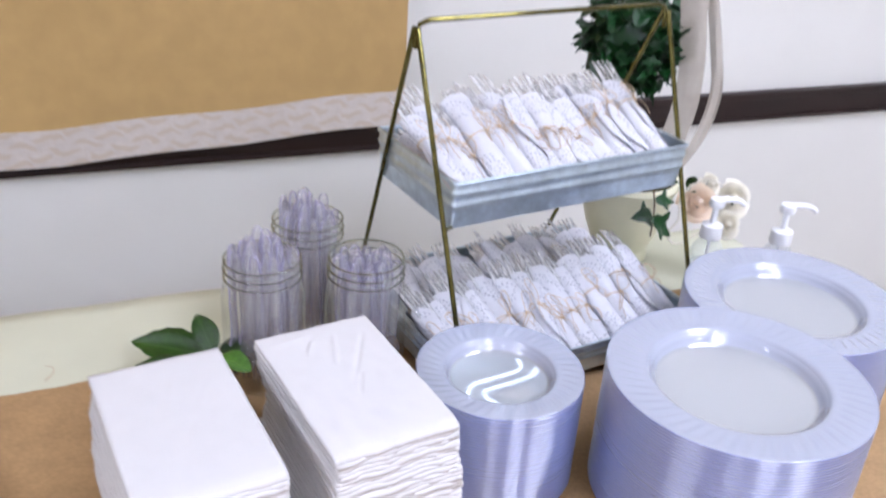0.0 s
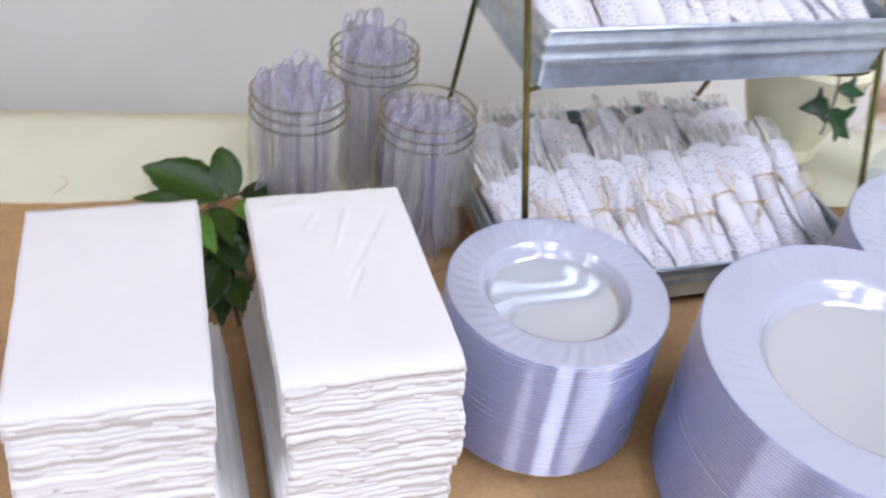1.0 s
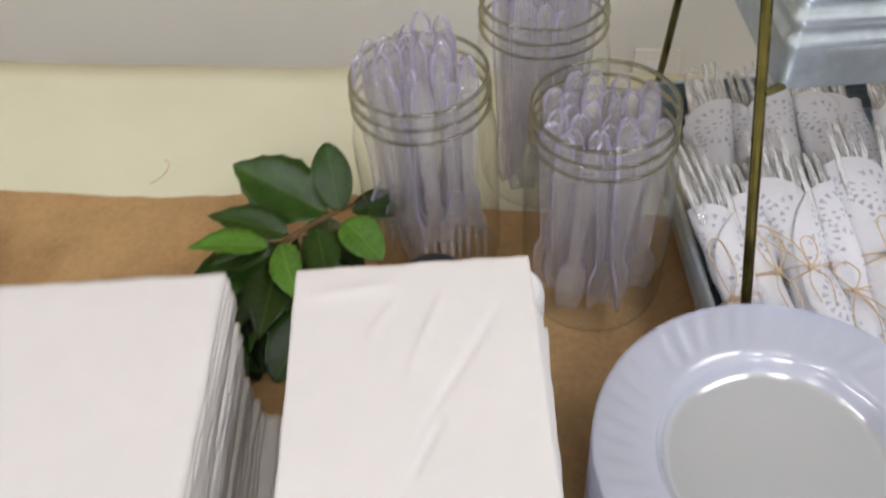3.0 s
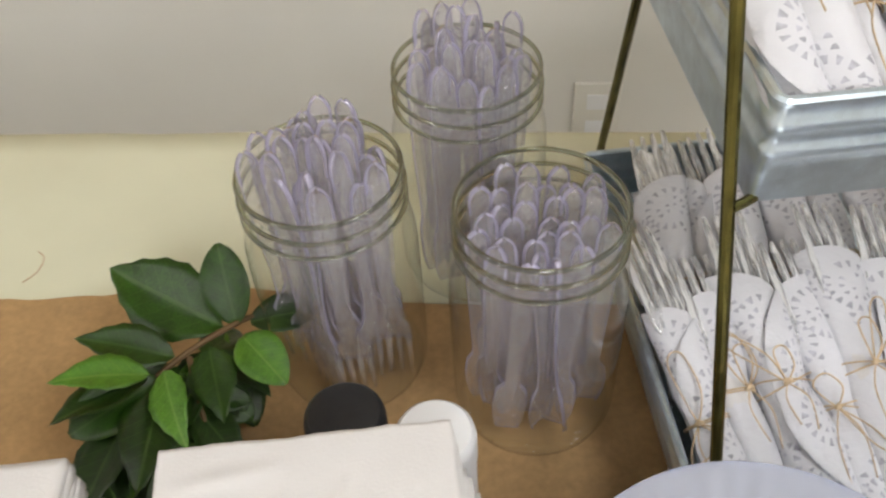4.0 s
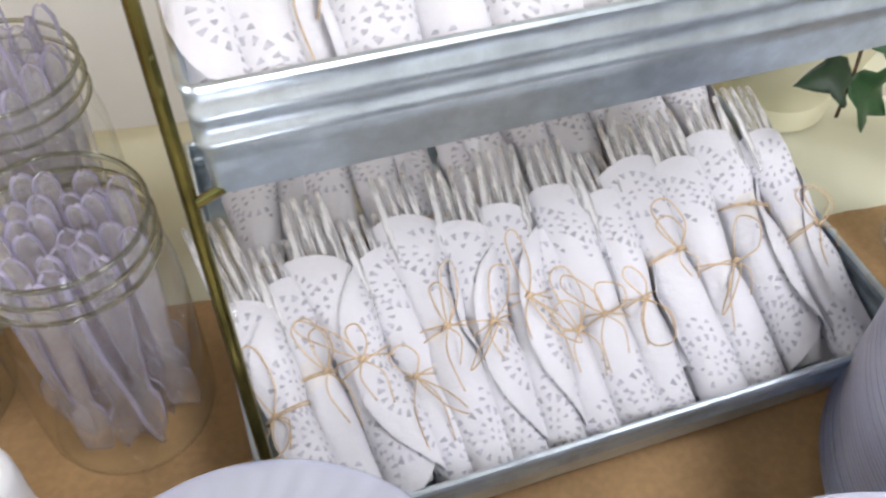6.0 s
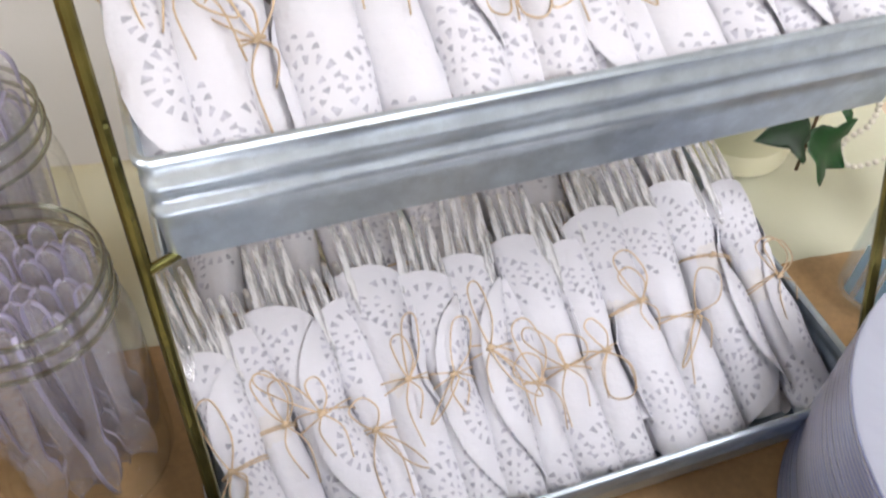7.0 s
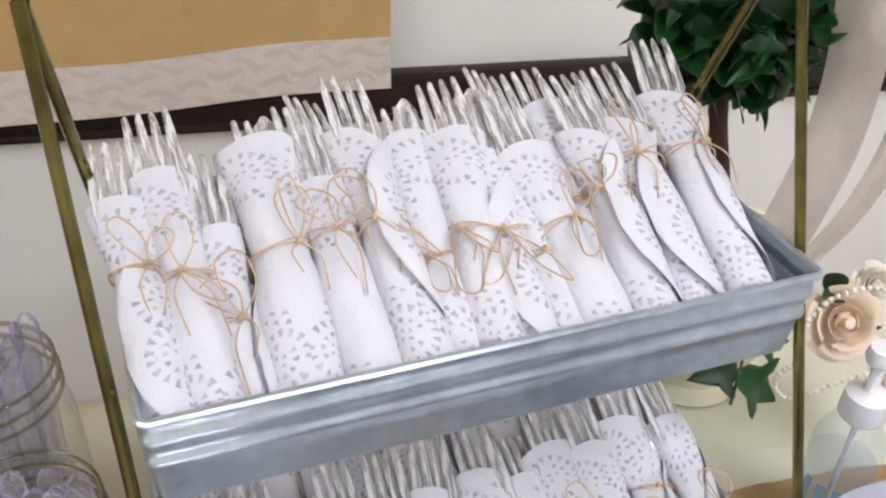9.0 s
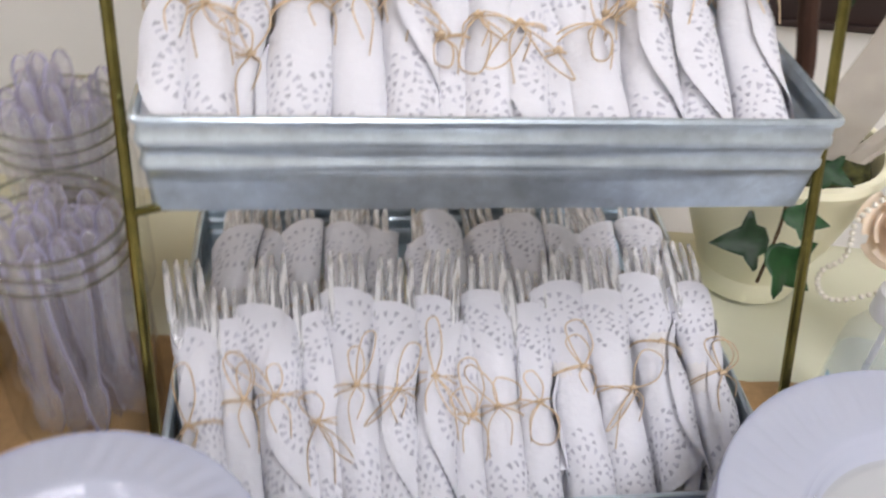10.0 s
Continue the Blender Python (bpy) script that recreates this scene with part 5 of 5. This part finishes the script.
def ribbon(bm, pts, width, side):
    """A soft strip along points; side: the direction of its width."""
    pts = curve_points(pts, 8)
    rows = []
    for k, p in enumerate(pts):
        t = k / (len(pts) - 1)
        s = Vector(side).lerp(Vector((side[1], -side[0], 0.1)), 0.25 * math.sin(4 * t)).normalized()
        d = (pts[min(k + 1, len(pts) - 1)] - pts[max(k - 1, 0)]).normalized()
        nrm = s.cross(d).normalized()
        rows.append([p + s * width * (q / 4 - 0.5) + nrm * 0.002 * math.sin(q * 1.6 + 6 * t) for q in range(5)])
    for off in (0, 1):
        vs = [[bm.verts.new(c + Vector((0.0004, 0.0006, 0)) * off) for c in r] for r in rows]
        for p, q in zip(vs, vs[1:]):
            for k in range(4):
                bm.faces.new((p[k], p[k + 1], q[k + 1], q[k]))
    return bm


bow = thing("burlap_ribbon", "sheer beige ribbon hanging from the topiary ball", "ribbon", pose(-0.025, 0.010, 0))
part("streamer", ribbon(bmesh.new(), [(0.962, 0.865, 1.20), (0.972, 0.852, 1.10), (0.968, 0.845, 1.03), (0.945, 0.838, 0.97), (0.925, 0.835, 0.925)], 0.036, (0.82, -0.57, 0)), SHEER, bow)
part("streamer", ribbon(bmesh.new(), [(0.985, 0.855, 1.20), (1.008, 0.842, 1.10), (1.015, 0.835, 1.04), (0.995, 0.832, 0.98), (0.955, 0.832, 0.93)], 0.017, (0.82, -0.57, 0)), SHEER, bow)


def rose(x, y, z, size, petal_mat, seed, label):
    rnd = random.Random(seed)
    r = thing("rose", label, "flower", pose(x, y, z, 58, 0, rnd.uniform(-30, -5)), group="flowers on the pot")
    part("calyx", lathe(bmesh.new(), [(0, -size * 0.75), (size * 0.12, -size * 0.7), (size * 0.3, -size * 0.52), (0, -size * 0.5)], 12), LEAF, r, "green calyx")
    part("bud", lathe(bmesh.new(), [(0, -size * 0.5), (size * 0.18, -size * 0.35), (size * 0.20, 0), (size * 0.12, size * 0.16), (0, size * 0.20)], 16), petal_mat, r)
    for k in range(22):
        ring = 0 if k < 3 else 1 if k < 7 else 2 if k < 12 else 3 if k < 17 else 4
        a0 = 2.4 * k + 0.3 * ring
        ball, end, wide, lip = ((0.26, 140, 3.2, 0.02), (0.42, 116, 2.4, 0.06), (0.60, 98, 2.0, 0.10), (0.78, 84, 1.8, 0.14), (0.94, 70, 1.7, 0.17))[ring]
        bm = bmesh.new()

        def at(s, t):
            a = a0 + (s - 0.5) * wide * (0.55 + 0.45 * math.sin(math.pi * min(1, t + 0.12)))
            th = radians(25 + (end - 25) * t * (1 - 0.10 * abs(2 * s - 1) ** 2))
            rr = size * (ball + 0.05 * s) * math.sin(th) + size * lip * max(0, (t - 0.72) / 0.28) ** 2
            zz = -size * (ball * 0.95) * math.cos(th) - size * lip * 0.5 * max(0, (t - 0.80) / 0.2) ** 2 - size * 0.08
            return Vector((rr * math.cos(a), rr * math.sin(a), zz))

        grid(bm, 9, 9, at)
        part("petal", bm, petal_mat, r)
    return r


rose(0.982, 0.826, 0.884, 0.030, PEACH, 1, "peach artificial rose with open petals")
rose(1.016, 0.838, 0.902, 0.018, IVORY, 2, "small ivory artificial rose behind the peach one")
rose(1.042, 0.812, 0.885, 0.030, IVORY, 3, "ivory artificial rose with open petals")
rose(1.020, 0.795, 0.852, 0.022, IVORY, 4, "small ivory artificial rose")
greens = thing("flower_leaves", "small green leaves among the roses", "leaves", pose(1.0, 0.83, 0.87))
rnd = random.Random(9)
for k in range(12):
    a = rnd.uniform(0, 6.28)
    base = Vector((rnd.uniform(-0.03, 0.05), rnd.uniform(0.02, 0.04), rnd.uniform(-0.03, 0.03)))
    leaf_at(greens, OVAL[k % 2], base, base + Vector((math.cos(a), -0.3, math.sin(a))).normalized() * 0.030, (LEAF, LEAF_LIGHT)[k % 2], rnd.uniform(-40, 40))

pearls = thing("pearl_string", "string of small cream pearls looped round the flowers", "pearls", pose(0, 0, 0))
ball = bmesh.new()
bmesh.ops.create_icosphere(ball, subdivisions=2, radius=0.0022)
PEARL_ME = finish("pearl", ball, PEARL)
ROSE, ACROSS = Vector((0.982, 0.826, 0.884)), Vector((0.943, -0.333, 0))
line = [ROSE + ACROSS * a + Vector((-0.006, -0.012 - c, b)) for a, b, c in (curve_points([(0.040, 0.024, -0.01), (0.012, 0.036, -0.01), (-0.020, 0.030, -0.004), (-0.037, 0.008, 0), (-0.036, -0.012, 0.002), (-0.037, -0.026, 0.002),
        (-0.045, -0.040, 0), (-0.044, -0.054, 0), (-0.033, -0.064, 0), (-0.018, -0.060, 0), (0.004, -0.046, 0), (0.03, -0.036, 0)], 16))]
walked, last = 0.0, line[0]
for p in line:
    walked += (p - last).length
    last = p
    if walked > 0.0044:
        walked = 0.0
        part("pearl", PEARL_ME, PEARL, pearls, m=Matrix.Translation(p))

# ---- pump bottles ----


def pump_bottle(x, y, turn, label):
    b = thing("pump_bottle", label, "bottle", pose(x, y, ON, 0, 0, turn), group="hand sanitiser bottles")
    bottle = part("bottle", lathe(bmesh.new(), [(0, 0.001), (0.021, 0), (0.024, 0.003), (0.0250, 0.02), (0.0250, 0.076), (0.0235, 0.088), (0.018, 0.099), (0.013, 0.105), (0.0125, 0.112), (0, 0.112)], 36), BOTTLE, b, "clear plastic bottle")
    part("gel", lathe(bmesh.new(), [(0, 0.004), (0.021, 0.004), (0.0232, 0.02), (0.0232, 0.066), (0, 0.066)], 32), BOTTLE, b, "clear gel")
    for k in range(3):
        lab = bmesh.new()
        grid(lab, 4, 1, lambda s, t: Vector((0.0256 * math.cos(-2.75 + 0.42 * k + s * 0.24), 0.0256 * math.sin(-2.75 + 0.42 * k + s * 0.24), 0.010 + 0.045 * t)))
        part("label_stripe", lab, BLUE_LABEL, bottle, "pale blue printed stripe")
    red = bmesh.new()
    grid(red, 5, 1, lambda s, t: Vector((0.0262 * math.cos(-0.9 + s * 0.5), 0.0262 * math.sin(-0.9 + s * 0.5), 0.056 + 0.008 * t)))
    part("mark", red, RED_LABEL, bottle, "red printed mark")
    part("collar", lathe(bmesh.new(), [(0, 0.108), (0.0150, 0.108), (0.0158, 0.110), (0.0150, 0.128), (0.009, 0.131), (0, 0.131)], 28), WHITE_PLASTIC, b)
    part("stem", lathe(bmesh.new(), [(0, 0.128), (0.0045, 0.128), (0.0042, 0.158), (0, 0.158)], 16), WHITE_PLASTIC, b)
    part("dip_tube", tube(bmesh.new(), [(0, 0, 0.006), (0, 0, 0.110)], 0.0022, 8), WHITE_PLASTIC, b)
    head = bmesh.new()
    lathe(head, [(0, 0.156), (0.010, 0.156), (0.0115, 0.160), (0.010, 0.168), (0, 0.170)], 20)
    tube(head, curve_points([(0, 0, 0.165), (0.018, 0, 0.168), (0.032, 0, 0.166), (0.040, 0, 0.160)], 4), [0.0055, 0.0052, 0.005, 0.0048, 0.0046, 0.0044, 0.0042, 0.004, 0.0039, 0.0038, 0.0036, 0.0034, 0.0032], 8)
    part("pump_head", head, WHITE_PLASTIC, b, "white pump spout")


pump_bottle(0.947, 0.763, -30, "clear hand sanitiser bottle with a white pump and pale blue label")
pump_bottle(1.030, 0.708, -35, "clear hand sanitiser bottle with a white pump")
